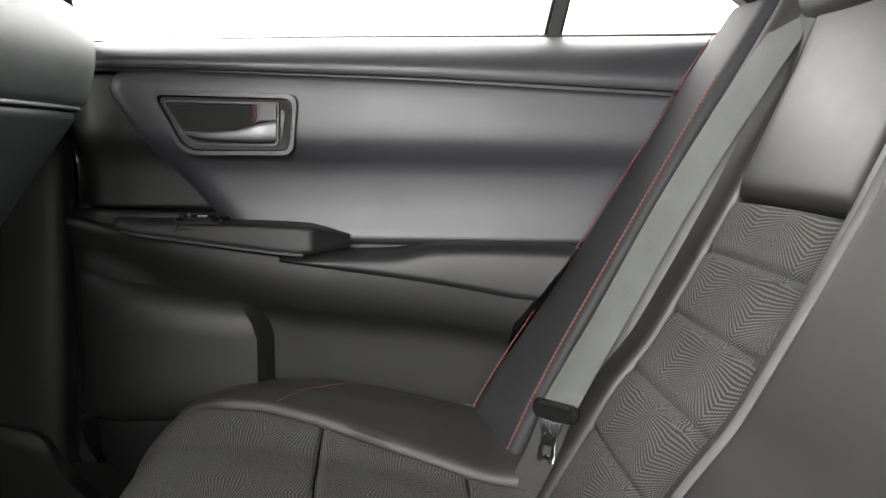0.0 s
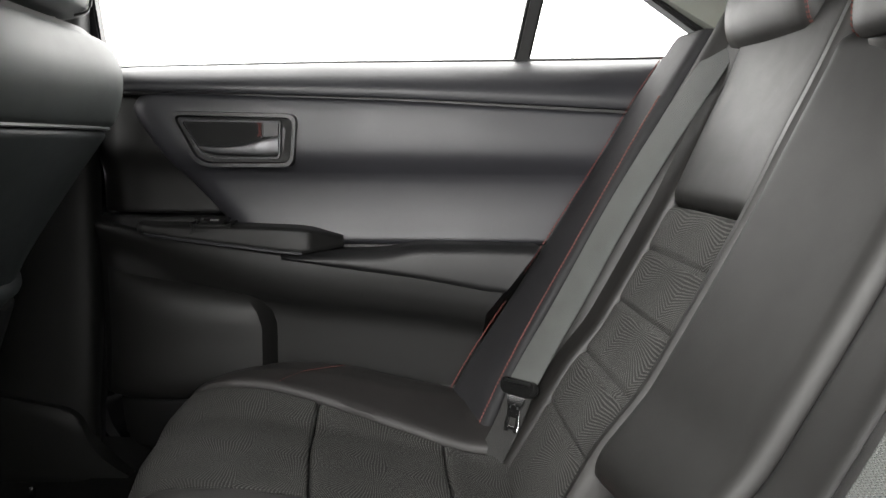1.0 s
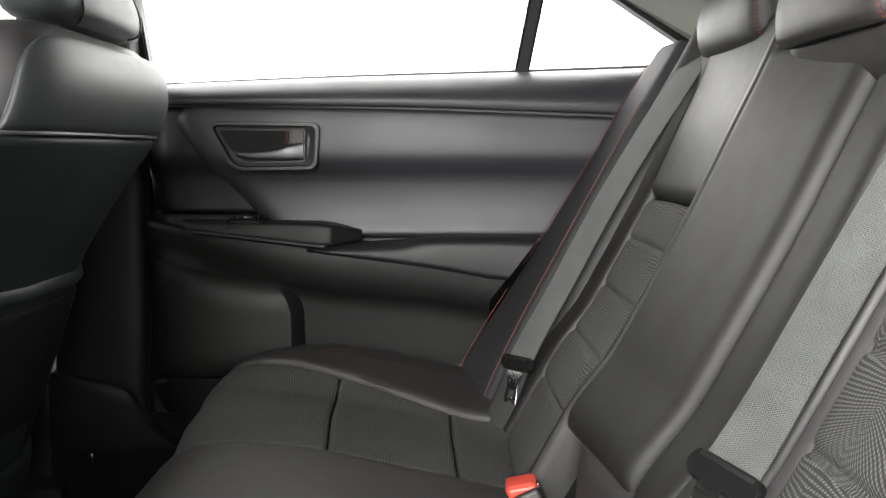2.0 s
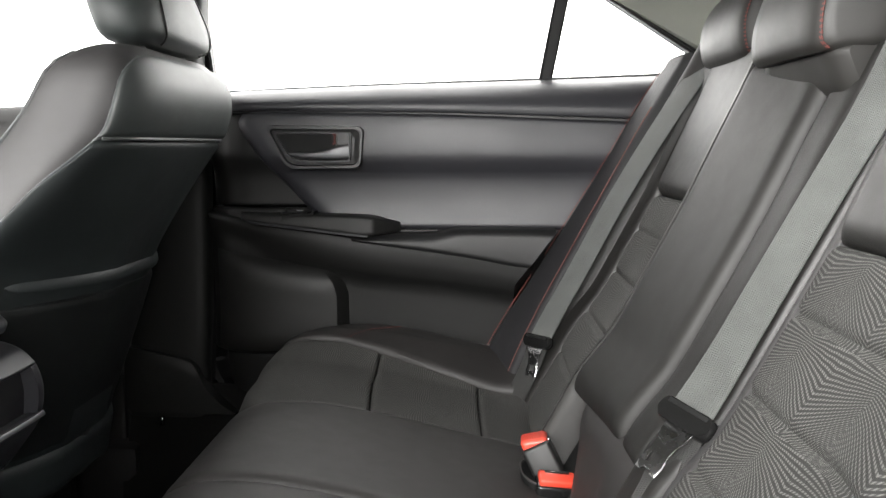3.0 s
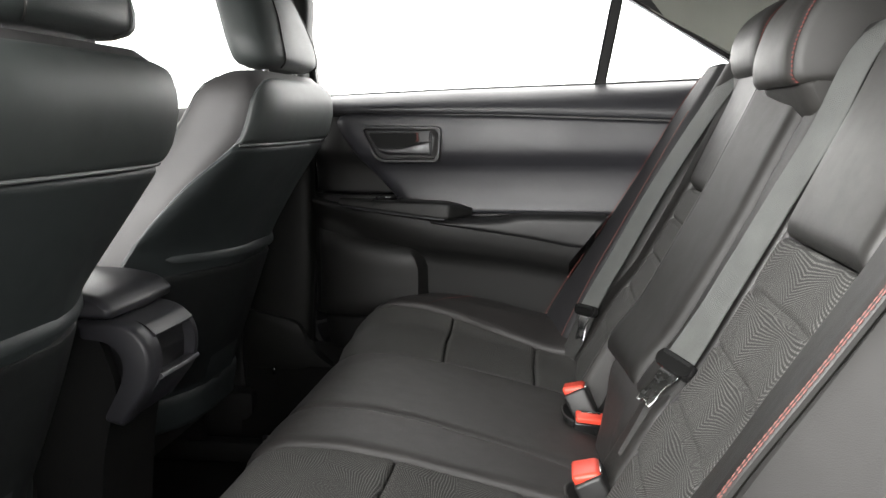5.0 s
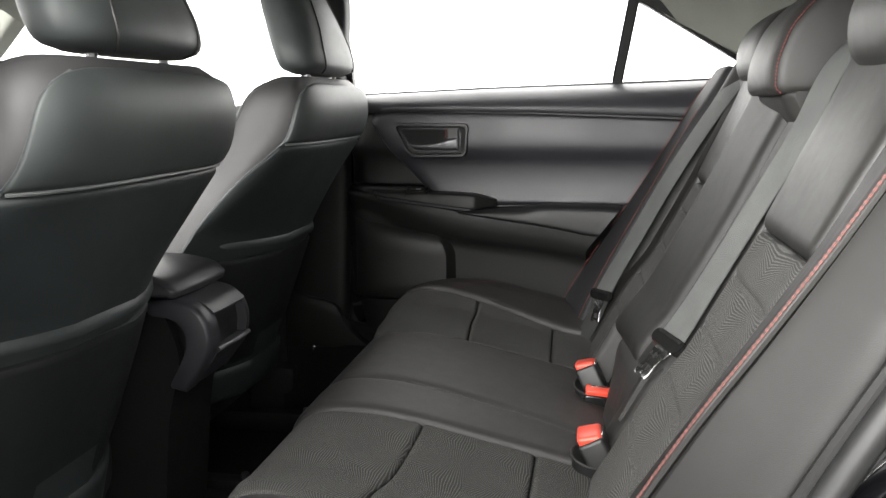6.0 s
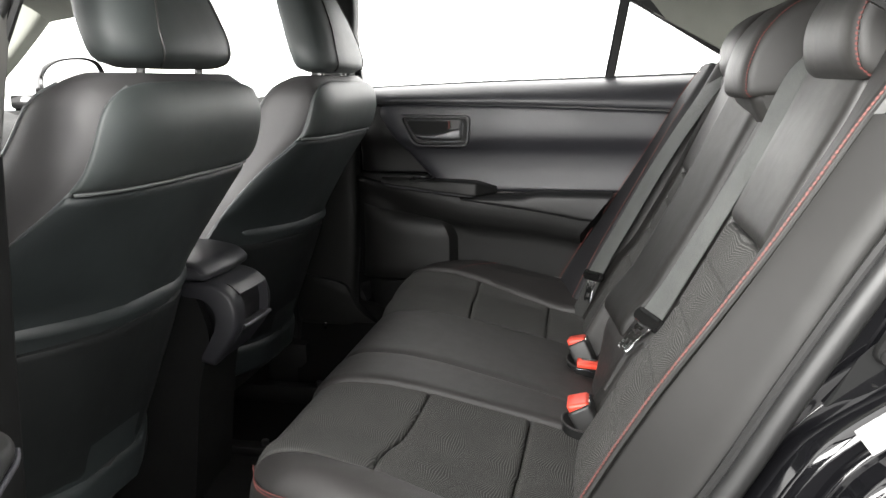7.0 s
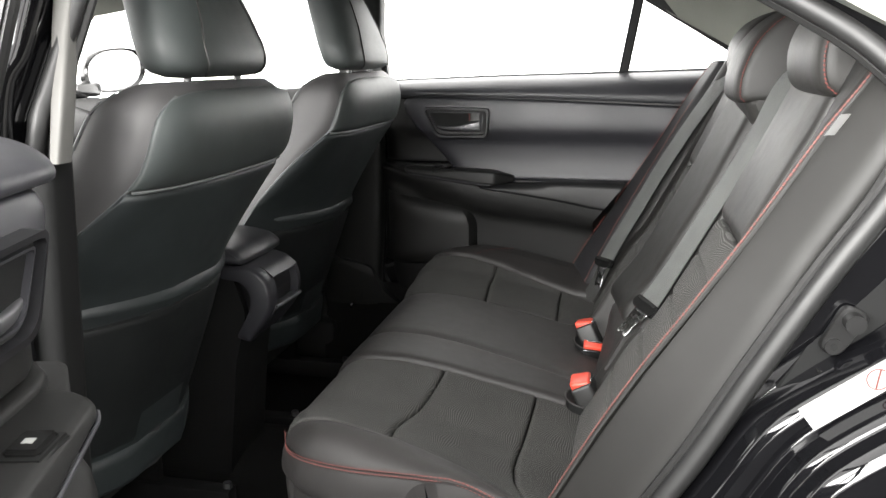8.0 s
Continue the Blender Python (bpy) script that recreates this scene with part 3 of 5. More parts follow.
        lean = lambda z: 0.35 * max(0.0, z - 0.86)
        vs = [[bm.verts.new(P(x + sx * n.x, d + lean(z), z + sx * n.z)) for sx, d in ((-1, d0), (1, d0), (1, d1), (-1, d1))] for x, z in (a, b)]
        bm.faces.new(vs[0])
        bm.faces.new(list(reversed(vs[1])))
        for k in range(4):
            bm.faces.new((vs[0][k], vs[0][(k + 1) % 4], vs[1][(k + 1) % 4], vs[1][k]))
        bmesh.ops.bevel(bm, geom=bm.edges[:], offset=w * 0.18, segments=2, affect="EDGES")
        return part(name, bm, mat, door, lab)
    bar("window_divider", (0.124, 0.855), (0.17, 1.13), 0.026, 0.0, 0.03, RUBBER, "black upright bar between the panes")
    bar("window_frame", (-0.545, 0.835), (-0.552, 1.13), 0.018, 0.0, 0.03, RUBBER)
    bar("window_frame", (0.04, 1.148), (0.49, 0.885), 0.03, -0.01, 0.03, RUBBER)
    bar("window_frame", (-0.555, 1.14), (0.06, 1.148), 0.03, -0.01, 0.03, RUBBER)
    bar("window_frame", (-0.568, 0.84), (-0.575, 1.13), 0.014, 0.0, 0.025, TRIM_DULL)
    # rubber lip at the foot of the glass
    part("window_seal", tube([P(x, 0.03, sill(x) + 0.002) for x in np.linspace(-0.55, 0.43, 30)], 0.004), RUBBER, door)
    return door


def build_handle(P, door):
    D = 0.132
    outer = rounded([(-0.414, 0.780), (-0.222, 0.778), (-0.228, 0.695), (-0.374, 0.693)], [0.014, 0.016, 0.016, 0.024], 6)
    place = lambda u, v, d: P(u, d, v)
    bezel = part("handle_bezel", frame_ring(outer, 0.011, D - 0.025, D + 0.012, place), SATIN_BLACK, door, "raised black bezel round the handle")
    mid = strip_ring(outer, 0.010)
    bm = bmesh.new()
    loops = [[bm.verts.new(P(u, d, v)) for u, v in o] for o, d in ((mid, D - 0.02), (mid, D + 0.002), (strip_ring(outer, 0.022), D - 0.001), (strip_ring(outer, 0.022), D - 0.02))]
    for a, b in zip(loops, loops[1:] + loops[:1]):
        for k in range(len(mid)):
            bm.faces.new((a[k], a[(k + 1) % len(mid)], b[(k + 1) % len(mid)], b[k]))
    part("bezel_plate", bm, TRIM_DULL, bezel)
    inner = rounded([(-0.398, 0.767), (-0.247, 0.766), (-0.249, 0.708), (-0.364, 0.707)], [0.008, 0.006, 0.008, 0.02], 6)
    part("bezel_trim", frame_ring(inner, 0.005, D - 0.02, D + 0.006, place), TRIM, bezel, "smooth inner rim")
    bm = bmesh.new()
    vs = [bm.verts.new(P(u, D - 0.0005, v)) for u, v in inner]
    ws = [bm.verts.new(P(u, D - 0.03, v)) for u, v in inner]
    bm.faces.new(vs)
    bm.faces.new(list(reversed(ws)))
    for k in range(len(vs)):
        bm.faces.new((vs[k], ws[k], ws[(k + 1) % len(vs)], vs[(k + 1) % len(vs)]))
    part("handle_cup", bm, TRIM_DEEP, bezel, "deep black cup behind the lever")
    hv = (P(0, 0, 1) - P(0, 0, 0))
    dv = (P(0, 1, 0) - P(0, 0, 0))
    lever = smooth_line([P(-0.378, D - 0.004, 0.726), P(-0.345, D + 0.003, 0.721), P(-0.305, D + 0.007, 0.722), P(-0.275, D + 0.008, 0.726), P(-0.252, D + 0.004, 0.729)], 18)
    rings = []
    for k, p in enumerate(lever):
        h = float(np.interp(k, [0, 3, 8, 12, 17], [0.003, 0.0055, 0.0075, 0.012, 0.0145]))
        rings.append([p + hv * (h * sc(math.sin(a), 0.7)) + dv * (0.005 * sc(math.cos(a), 0.7)) for a in np.linspace(0, 2 * math.pi, 16, endpoint=False)])
    part("handle_lever", loft(rings), SATIN, bezel, "satin grey pull lever")
    def block(name, x0, x1, z0, z1, d, mat, lab):
        bm = bmesh.new()
        bmesh.ops.create_cube(bm, size=1)
        for v in bm.verts:
            v.co = P(x0 + (x1 - x0) * (v.co.x + 0.5), D - 0.016 + (d + 0.016) * (v.co.y + 0.5), z0 + (z1 - z0) * (v.co.z + 0.5))
        bmesh.ops.bevel(bm, geom=bm.edges[:], offset=0.002, segments=2, affect="EDGES")
        part(name, bm, mat, bezel, lab)
    block("lock_knob", -0.276, -0.252, 0.742, 0.763, 0.004, KNOB, "small square lock knob")
    block("lock_flag", -0.2812, -0.2778, 0.744, 0.761, 0.003, THREAD, "red lock mark")


GLASS_Y = 0.80
OPEN, PIVOT = radians(76), Vector((-0.63, -0.84))


def right_place(x, d, z):
    return (x, GLASS_Y - d, z)


def left_place(x, d, z):
    v = Vector((x, 2 * MID - GLASS_Y + d)) - PIVOT
    c, s = math.cos(-OPEN), math.sin(-OPEN)
    return (PIVOT.x + c * v.x - s * v.y, PIVOT.y + s * v.x + c * v.y, z)


def build_front_side():
    """The front doors and the right mirror, seen past the front seats."""
    for sgn in (1, -1):
        door = thing("car_door", (-1.1, MID + sgn * 0.71, 0.1), "closed front car door with plain black trim", "car door", "front doors")
        face = lambda x, z, sgn=sgn: Vector((x, MID + sgn * (0.76 - ease(z, (0.1, 0.5, 0.56, 0.7, 0.78, 0.84), (0.09, 0.10, 0.12, 0.10, 0.09, 0.03))), z))
        part("door_card", padded(face, -1.66, -0.73, 0.10, lambda s: 0.785 + 0.045 * s, 0.004, 0.012, 0.05, (0, -sgn, 0), 20, 30), TRIM_DULL, door)
        ys = sorted((MID + sgn * 0.76, MID + sgn * 0.82))
        part("door_shell", box((-1.66, ys[0], 0.0), (-0.73, ys[1], 0.79), 0.01), PAINT, door)
    mirror = thing("wing_mirror", (-1.58, 0.90, 0.80), "black oval door mirror seen through the glass", "wing mirror")
    m = Matrix.Translation((-1.56, 0.985, 0.875)) @ Matrix.Rotation(radians(-22), 4, "Z")
    turn = np.linspace(0, 2 * math.pi, 28, endpoint=False)
    oval = lambda k: [(0.118 * k * sc(math.cos(a), 0.8), 0.074 * k * sc(math.sin(a), 0.8) + 0.012 * math.cos(a)) for a in turn]
    rings = [[m @ Vector((x, u, v)) for u, v in oval(k)] for x, k in ((-0.10, 0.45), (-0.075, 0.8), (-0.03, 0.98), (0.0, 1.0), (0.006, 0.96), (0.002, 0.90), (-0.012, 0.88))]
    housing = part("mirror_housing", loft(rings), GLOSS, mirror)
    rings = [[m @ Vector((x, u, v)) for u, v in oval(0.885)] for x in (-0.013, -0.006)]
    part("mirror_glass", loft(rings), CHROME, housing)
    part("mirror_foot", box((-1.66, 0.80, 0.79), (-1.58, 0.93, 0.835), 0.012), GLOSS, mirror)


def sc(v, p=0.75):
    return math.copysign(abs(v) ** p, v)


build_shell()
build_pillars()
build_rear_door(right_place, "closed rear car door with grained black trim and armrest")
open_door = build_rear_door(left_place, "rear car door swung wide open, black trim with window switch")
for z in (0.34, 0.62):
    part("hinge", box((-0.665, -0.865, z), (-0.615, -0.735, z + 0.05), 0.008), PAINT, open_door)
build_front_side()

# ---- rear seat ----
base_back = curve([(0.20, 0.06), (0.28, 0.085), (0.35, 0.125), (0.43, 0.168), (0.486, 0.212), (0.58, 0.262), (0.66, 0.303), (0.75, 0.344), (0.80, 0.368), (0.83, 0.381), (0.875, 0.400), (0.92, 0.418), (1.0, 0.44)])
edge_right = curve([(0.20, -0.04), (0.35, 0.02), (0.42, 0.06), (0.525, 0.128), (0.70, 0.236), (0.80, 0.292), (0.92, 0.37), (1.0, 0.42)])
stitch_right = curve([(0.20, 0.01), (0.30, 0.05), (0.383, 0.085), (0.471, 0.127), (0.664, 0.228), (0.758, 0.278), (0.90, 0.36), (1.0, 0.41)])
line_left = curve([(0.20, 0.05), (0.30, 0.08), (0.40, 0.135), (0.50, 0.20), (0.58, 0.248), (0.668, 0.303), (0.755, 0.348), (0.82, 0.383), (0.92, 0.42), (1.0, 0.44)])
edge_left = curve([(0.20, 0.0), (0.30, 0.045), (0.396, 0.095), (0.466, 0.133), (0.543, 0.179), (0.616, 0.228), (0.696, 0.28), (0.763, 0.32), (0.828, 0.358), (0.894, 0.404), (1.0, 0.45)])
jamb_left = curve([(0.20, 0.07), (0.33, 0.145), (0.407, 0.186), (0.483, 0.232), (0.584, 0.286), (0.708, 0.344), (0.799, 0.398), (0.92, 0.46), (1.0, 0.50)])


def back_face(y, z):
    b = base_back(z)
    cols = [(-0.668, jamb_left(z)), (-0.60, edge_left(z)), (-0.45, line_left(z) + 0.004), (-0.38, b), (-0.19, b), (-0.16, b + 0.006), (-0.06, b + 0.003), (-0.005, b), (0.06, b - 0.007), (0.185, b - 0.026), (0.205, b - 0.024), (0.24, b), (0.28, b), (0.495, b), (0.545, b - 0.012), (0.572, stitch_right(z) + 0.006), (0.67, edge_right(z)), (0.70, edge_right(z) + 0.02), (0.74, edge_right(z) + 0.08)]
    return Vector((float(np.interp(y, [c[0] for c in cols], [c[1] for c in cols])), y, z))


PLEATS = (0.385, 0.455, 0.525, 0.595)


def pleats(rows, depth=0.005):
    def relief(s, t, a, b):
        g = min(abs(b - r) for r in rows)
        return -depth * math.exp(-((g / 0.004) ** 2)) + 0.004 * math.sin(math.pi * s)
    return relief


FRONT = (-1, 0, 0.4)


def build_rear_back():
    seat = thing("rear_bench", (0.12, MID, 0.12), "black leather and patterned cloth rear bench backrest with red stitching", "car seat")
    P = dict(out=FRONT, deep=0.05)
    # right seat
    part("side_bolster", padded(back_face, 0.574, 0.672, 0.25, 0.90, 0.010, 0.014, na=8, nb=40, **P), SUEDE, seat, "dark cloth side bolster")
    part("side_bolster", padded(back_face, 0.674, 0.74, 0.25, 0.86, 0.004, 0.012, na=6, nb=40, **P), SUEDE, seat)
    part("back_bolster", padded(back_face, 0.499, 0.57, 0.25, 0.925, 0.012, 0.022, na=10, nb=40, **P), SEAT, seat)
    part("back_cloth", padded(back_face, 0.243, 0.495, 0.28, 0.655, 0.012, 0.016, na=12, nb=130, relief=pleats(PLEATS), **P), CLOTH_BACK, seat, "patterned charcoal cloth insert")
    part("back_leather", padded(back_face, 0.243, lambda z: 0.495 + 0.10 * max(0.0, z - 0.66), 0.657, 0.90, 0.018, 0.02, na=12, nb=24, **P), SEAT, seat)
    part("back_bolster", padded(back_face, 0.193, 0.240, 0.25, 0.905, 0.016, (0.012, 0.02, 0.022, 0.022), na=10, nb=40, **P), SEAT, seat)
    # middle seat
    part("middle_pad", padded(back_face, -0.003, 0.191, 0.405, 0.842, 0.018, (0.022, 0.012, 0.03, 0.02), na=14, nb=36, **P), SIDE_PAD, seat)
    part("middle_pad", padded(back_face, -0.072, -0.005, 0.405, 0.842, 0.008, 0.02, na=8, nb=36, **P), SIDE_PAD, seat)
    part("middle_foot", padded(lambda y, z: back_face(y, z) + Vector((0.020 + 0.28 * max(0.0, 0.40 - z), 0, 0)), -0.07, curve([(0.20, 0.090), (0.30, 0.095), (0.36, 0.125), (0.395, 0.150), (0.414, 0.185)]), 0.20, 0.414, 0.032, (0.05, 0.03, 0.05, 0.035), na=20, nb=18, **P), CUSHION_HIDE, seat)
    # left seat
    part("back_bolster", padded(back_face, -0.160, -0.074, 0.25, 0.905, 0.010, 0.02, na=10, nb=40, **P), SEAT, seat)
    # pale leather here stands for the light that the strip catches
    part("edge_strip", padded(back_face, -0.190, -0.164, 0.25, 0.87, 0.003, 0.008, na=6, nb=40, **P), SIDE, seat, "narrow leather edge strip")
    part("back_cloth", padded(back_face, -0.446, -0.192, 0.28, 0.655, 0.010, 0.016, na=12, nb=130, relief=pleats(PLEATS), **P), CLOTH_BACK, seat, "patterned charcoal cloth insert")
    part("back_leather", padded(back_face, -0.446, -0.192, 0.657, 0.90, 0.014, 0.02, na=12, nb=24, **P), SEAT, seat)
    part("back_bolster", padded(back_face, -0.598, -0.450, 0.25, 0.925, 0.012, (0.012, 0.03, 0.014, 0.014), na=12, nb=40, **P), SIDE_PAD, seat)
    part("side_bolster", padded(back_face, -0.668, -0.602, 0.25, 0.91, 0.012, (0.028, 0.006, 0.028, 0.028), na=10, nb=40, **P), SIDE_PAD, seat, "smooth leather side pad by the door opening")
    # core behind the pads
    ys, zs = np.linspace(-0.70, 0.72, 24), np.linspace(0.12, 0.90, 24)
    bm = closed_grid([[back_face(y, z) + Vector((0.03, 0, 0)) for z in zs] for y in ys], [[Vector((0.50, y, z)) for z in zs] for y in ys])
    part("seat_core", bm, TRIM_DEEP, seat)
    # stitching
    welt = [back_face(-0.600, z) + Vector((-0.006, 0, 0.002)) for z in np.linspace(0.27, 0.905, 60)]
    part("welt", tube(welt, 0.0048, 8), SEAT, seat, "raised leather welt")
    line = [p + Vector((-0.0040, -0.0012, 0.0020)) for p in welt]
    part("red_stitching", stitches(line, rows=(-0.0022, 0.0022), r=0.0008, length=0.0052, gap=0.0008), PINK_THREAD, seat, "double row of red stitching")
    line = [back_face(0.673, z) + Vector((-0.011, -0.002, 0.003)) for z in np.linspace(0.27, 0.90, 60)]
    part("red_stitching", stitches(line, rows=(0.0,), r=0.0011, length=0.0055, gap=0.0008), THREAD, seat)
    line = [back_face(0.582, z) + Vector((-0.011, -0.001, 0.004)) for z in np.linspace(0.27, 0.80, 60)]
    part("pale_stitching", stitches(line, rows=(-0.0022, 0.0022), r=0.0008, length=0.0055, gap=0.0008), PINK_THREAD, seat, "double row of faded red stitching")
    # white fabric tag in the outer seam
    tag = [Vector((0.349, -0.651, 0.832)), Vector((0.362, -0.655, 0.854))]
    bm = bmesh.new()
    d, s, n = tag[1] - tag[0], Vector((-0.011, -0.008, 0)), Vector((-0.001, -0.0006, 0))
    vs = [[bm.verts.new(tag[0] + d * a + s * b + n * c) for a, b in ((0, 0), (1, 0), (1, 1), (0, 1))] for c in (0, 1)]
    bm.faces.new(vs[0])
    bm.faces.new(list(reversed(vs[1])))
    for k in range(4):
        bm.faces.new((vs[0][k], vs[1][k], vs[1][(k + 1) % 4], vs[0][(k + 1) % 4]))
    part("airbag_tag", bm, TAG, seat, "small pale grey fabric tag")
    return seat


# cushion: along b from the back (0) over the top and down the front (1)
CUSHION = [(0.0, 0.14, 0.262), (0.1, 0.09, 0.277), (0.22, 0.0, 0.300), (0.38, -0.10, 0.322), (0.50, -0.17, 0.338), (0.62, -0.25, 0.350), (0.72, -0.32, 0.350), (0.78, -0.355, 0.338), (0.83, -0.378, 0.312), (0.90, -0.385, 0.25), (1.0, -0.375, 0.13)]
CX, CZ = curve([(b, x) for b, x, z in CUSHION]), curve([(b, z) for b, x, z in CUSHION])


def seat_face(y, b):
    k = abs(y - 0.045)
    x, z = CX(b), CZ(b)
    if y > 0:
        shrink = float(np.interp(k, [0.25, 0.40, 0.52, 0.57, 0.61, 0.65, 0.69], [1.0, 1.045, 1.05, 1.03, 0.96, 0.85, 0.70]))
        back = 0.026 * float(np.interp(b, [0.0, 0.08, 0.18], [1, 0.9, 0]) * np.interp(k, [0.42, 0.50, 0.56], [0, 0.7, 1]))
        rise = back + float(np.interp(k, [0.47, 0.54, 0.59, 0.63, 0.66], [0.0, 0.020, 0.036, 0.036, 0.016]) * np.interp(b, [0.0, 0.2, 0.5, 0.8], [0.9, 1.15, 1.0, 0.75]))
    else:
        shrink = float(np.interp(k, [0.44, 0.50, 0.56, 0.62, 0.66], [1.0, 0.96, 0.86, 0.66, 0.52]))
        rise = float(np.interp(k, [0.40, 0.48, 0.58, 0.64], [0.0, 0.014, 0.026, 0.024]) * np.interp(b, [0.0, 0.2, 0.5], [0.2, 0.7, 1.0]))
    x = 0.14 - (0.14 - x) * shrink
    return Vector((x, y, z + rise))


# seams between the cloth and the outer bolsters, and between the middle and its bolster
SEAM_RIGHT = curve([(0.0, 0.52), (0.22, 0.535), (0.38, 0.56), (0.5, 0.577), (0.62, 0.597), (0.8, 0.615), (0.92, 0.62)])
SEAM_LEFT = curve([(0.0, -0.60), (0.3, -0.592), (0.45, -0.567), (0.58, -0.53), (0.70, -0.47), (0.80, -0.44), (0.92, -0.43)])
SEAM_MIDDLE = curve([(0.0, -0.055), (0.25, -0.022), (0.5, -0.010), (0.8, -0.002)])


def build_rear_cushion():
    seat = thing("rear_seat_cushion", (-0.1, MID, 0.12), "black leather rear bench cushion with patterned cloth inserts", "car seat")
    P = dict(out=(-0.2, 0, 1), deep=0.04)
    # the cross seams run straight over the seat, also where its corner draws back
    bend = lambda s: (1 - s) ** 3.5
    for lo, hi, k in ((0.29, SEAM_RIGHT, 0.0), (SEAM_LEFT, -0.155, 1.0)):
        first, second = (lambda s, k=k: 0.5 + 0.10 * k * bend(s)), (lambda s, k=k: 0.221 + 0.045 * k * bend(s))
        part("seat_cloth", padded(seat_face, lo, hi, lambda s: first(s) + 0.003, 0.90, 0.007, 0.009, na=20, nb=30, **P), CLOTH_SEAT, seat, "patterned charcoal cloth insert")
        part("seat_cloth", padded(seat_face, lo, hi, lambda s: second(s) + 0.0015, first, 0.007, 0.009, na=20, nb=26, **P), CLOTH_SEAT, seat)
        part("seat_cloth", padded(seat_face, lo, hi, 0.02, lambda s: second(s) - 0.0015, 0.007, 0.009, na=20, nb=16, **P), CLOTH_SEAT, seat)
    for lo, hi in ((0.26, 0.62), (-0.44, -0.125)):
        part("seat_front", padded(seat_face, lo, hi, 0.904, 1.0, 0.006, 0.012, na=16, nb=12, **P), CUSHION_HIDE, seat)
    part("seat_bolster", padded(seat_face, lambda b: SEAM_RIGHT(b) + 0.003, 0.700, 0.02, 0.92, 0.012, (0.016, 0.03, 0.02, 0.02), na=16, nb=44, **P), CUSHION_HIDE, seat)
    part("seat_middle", padded(seat_face, lambda b: SEAM_MIDDLE(b) + 0.002, 0.287, 0.02, 0.90, 0.013, 0.02, na=18, nb=40, **P), CUSHION_HIDE, seat)
    part("seat_bolster", padded(seat_face, -0.151, lambda b: SEAM_MIDDLE(b) - 0.002, 0.02, 0.90, 0.014, 0.02, na=10, nb=40, **P), CUSHION_HIDE, seat)
    part("seat_front", padded(seat_face, -0.121, 0.256, 0.904, 1.0, 0.006, 0.012, na=16, nb=12, **P), CUSHION_HIDE, seat)
    part("seat_bolster", padded(seat_face, -0.625, lambda b: SEAM_LEFT(b) - 0.003, 0.02, 0.90, 0.012, (0.02, 0.014, 0.02, 0.02), na=14, nb=44, **P), CUSHION_HIDE, seat)
    part("seat_side", padded(lambda x, t: Vector((x, -0.61 - 0.02 * math.sin(math.pi * t) + 0.9 * max(0.0, -0.14 - x) ** 1.15, 0.10 + 0.225 * t)), -0.34, 0.14, 0.0, 1.0, 0.004, 0.02, 0.05, (0, -1, 0), 24), CUSHION_HIDE, seat)
    # stitched welt round the outer corner of the cushion
    edge = smooth_line([seat_face(-0.43, 0.835) + Vector((-0.006, 0, 0.004)), seat_face(-0.50, 0.84) + Vector((-0.010, -0.006, 0.006)), seat_face(-0.56, 0.82) + Vector((-0.010, -0.008, 0.008))]
                       + [seat_face(-0.618, b) + Vector((0, -0.006, 0.006)) for b in (0.72, 0.58, 0.44, 0.30, 0.12)], 60)
    part("piping", tube(edge, 0.004, 6), CUSHION_HIDE, seat)
    part("red_stitching", stitches([p + Vector((-0.003, -0.003, 0.003)) for p in edge], rows=(-0.0026, 0.0026), r=0.001, length=0.0052, gap=0.0008, side=(0, 0, 1)), THREAD, seat, "double row of red stitching round the corner")
    crest = [seat_face(0.655, b) + Vector((0, 0, 0.011)) for b in np.linspace(0.80, 0.62, 24)]
    across = [seat_face(0.600 + 0.075 * t, 0.60 - 0.075 * t) + Vector((0, 0, 0.0125)) for t in np.linspace(0.05, 1, 16)]
    bolster = [seat_face(SEAM_LEFT(b) - 0.010 - 0.03 * (0.58 - b), b) + Vector((0, 0, 0.011)) for b in np.linspace(0.57, 0.22, 30)]
    for line in (crest, across, bolster):
        part("red_stitching", stitches(line, rows=(0.0,), r=0.0008, length=0.005, gap=0.0012), THREAD, seat, "single row of red stitching")
    ys, bs = np.linspace(-0.58, 0.68, 20), np.linspace(0.0, 1.0, 24)
    bm = closed_grid([[seat_face(y, b) - Vector((-0.015, 0, 0.03)) for b in bs] for y in ys], [[Vector((min(0.3, CX(b) + 0.08), y, 0.06)) for b in bs] for y in ys])
    part("seat_core", bm, TRIM_DEEP, seat)
    return seat


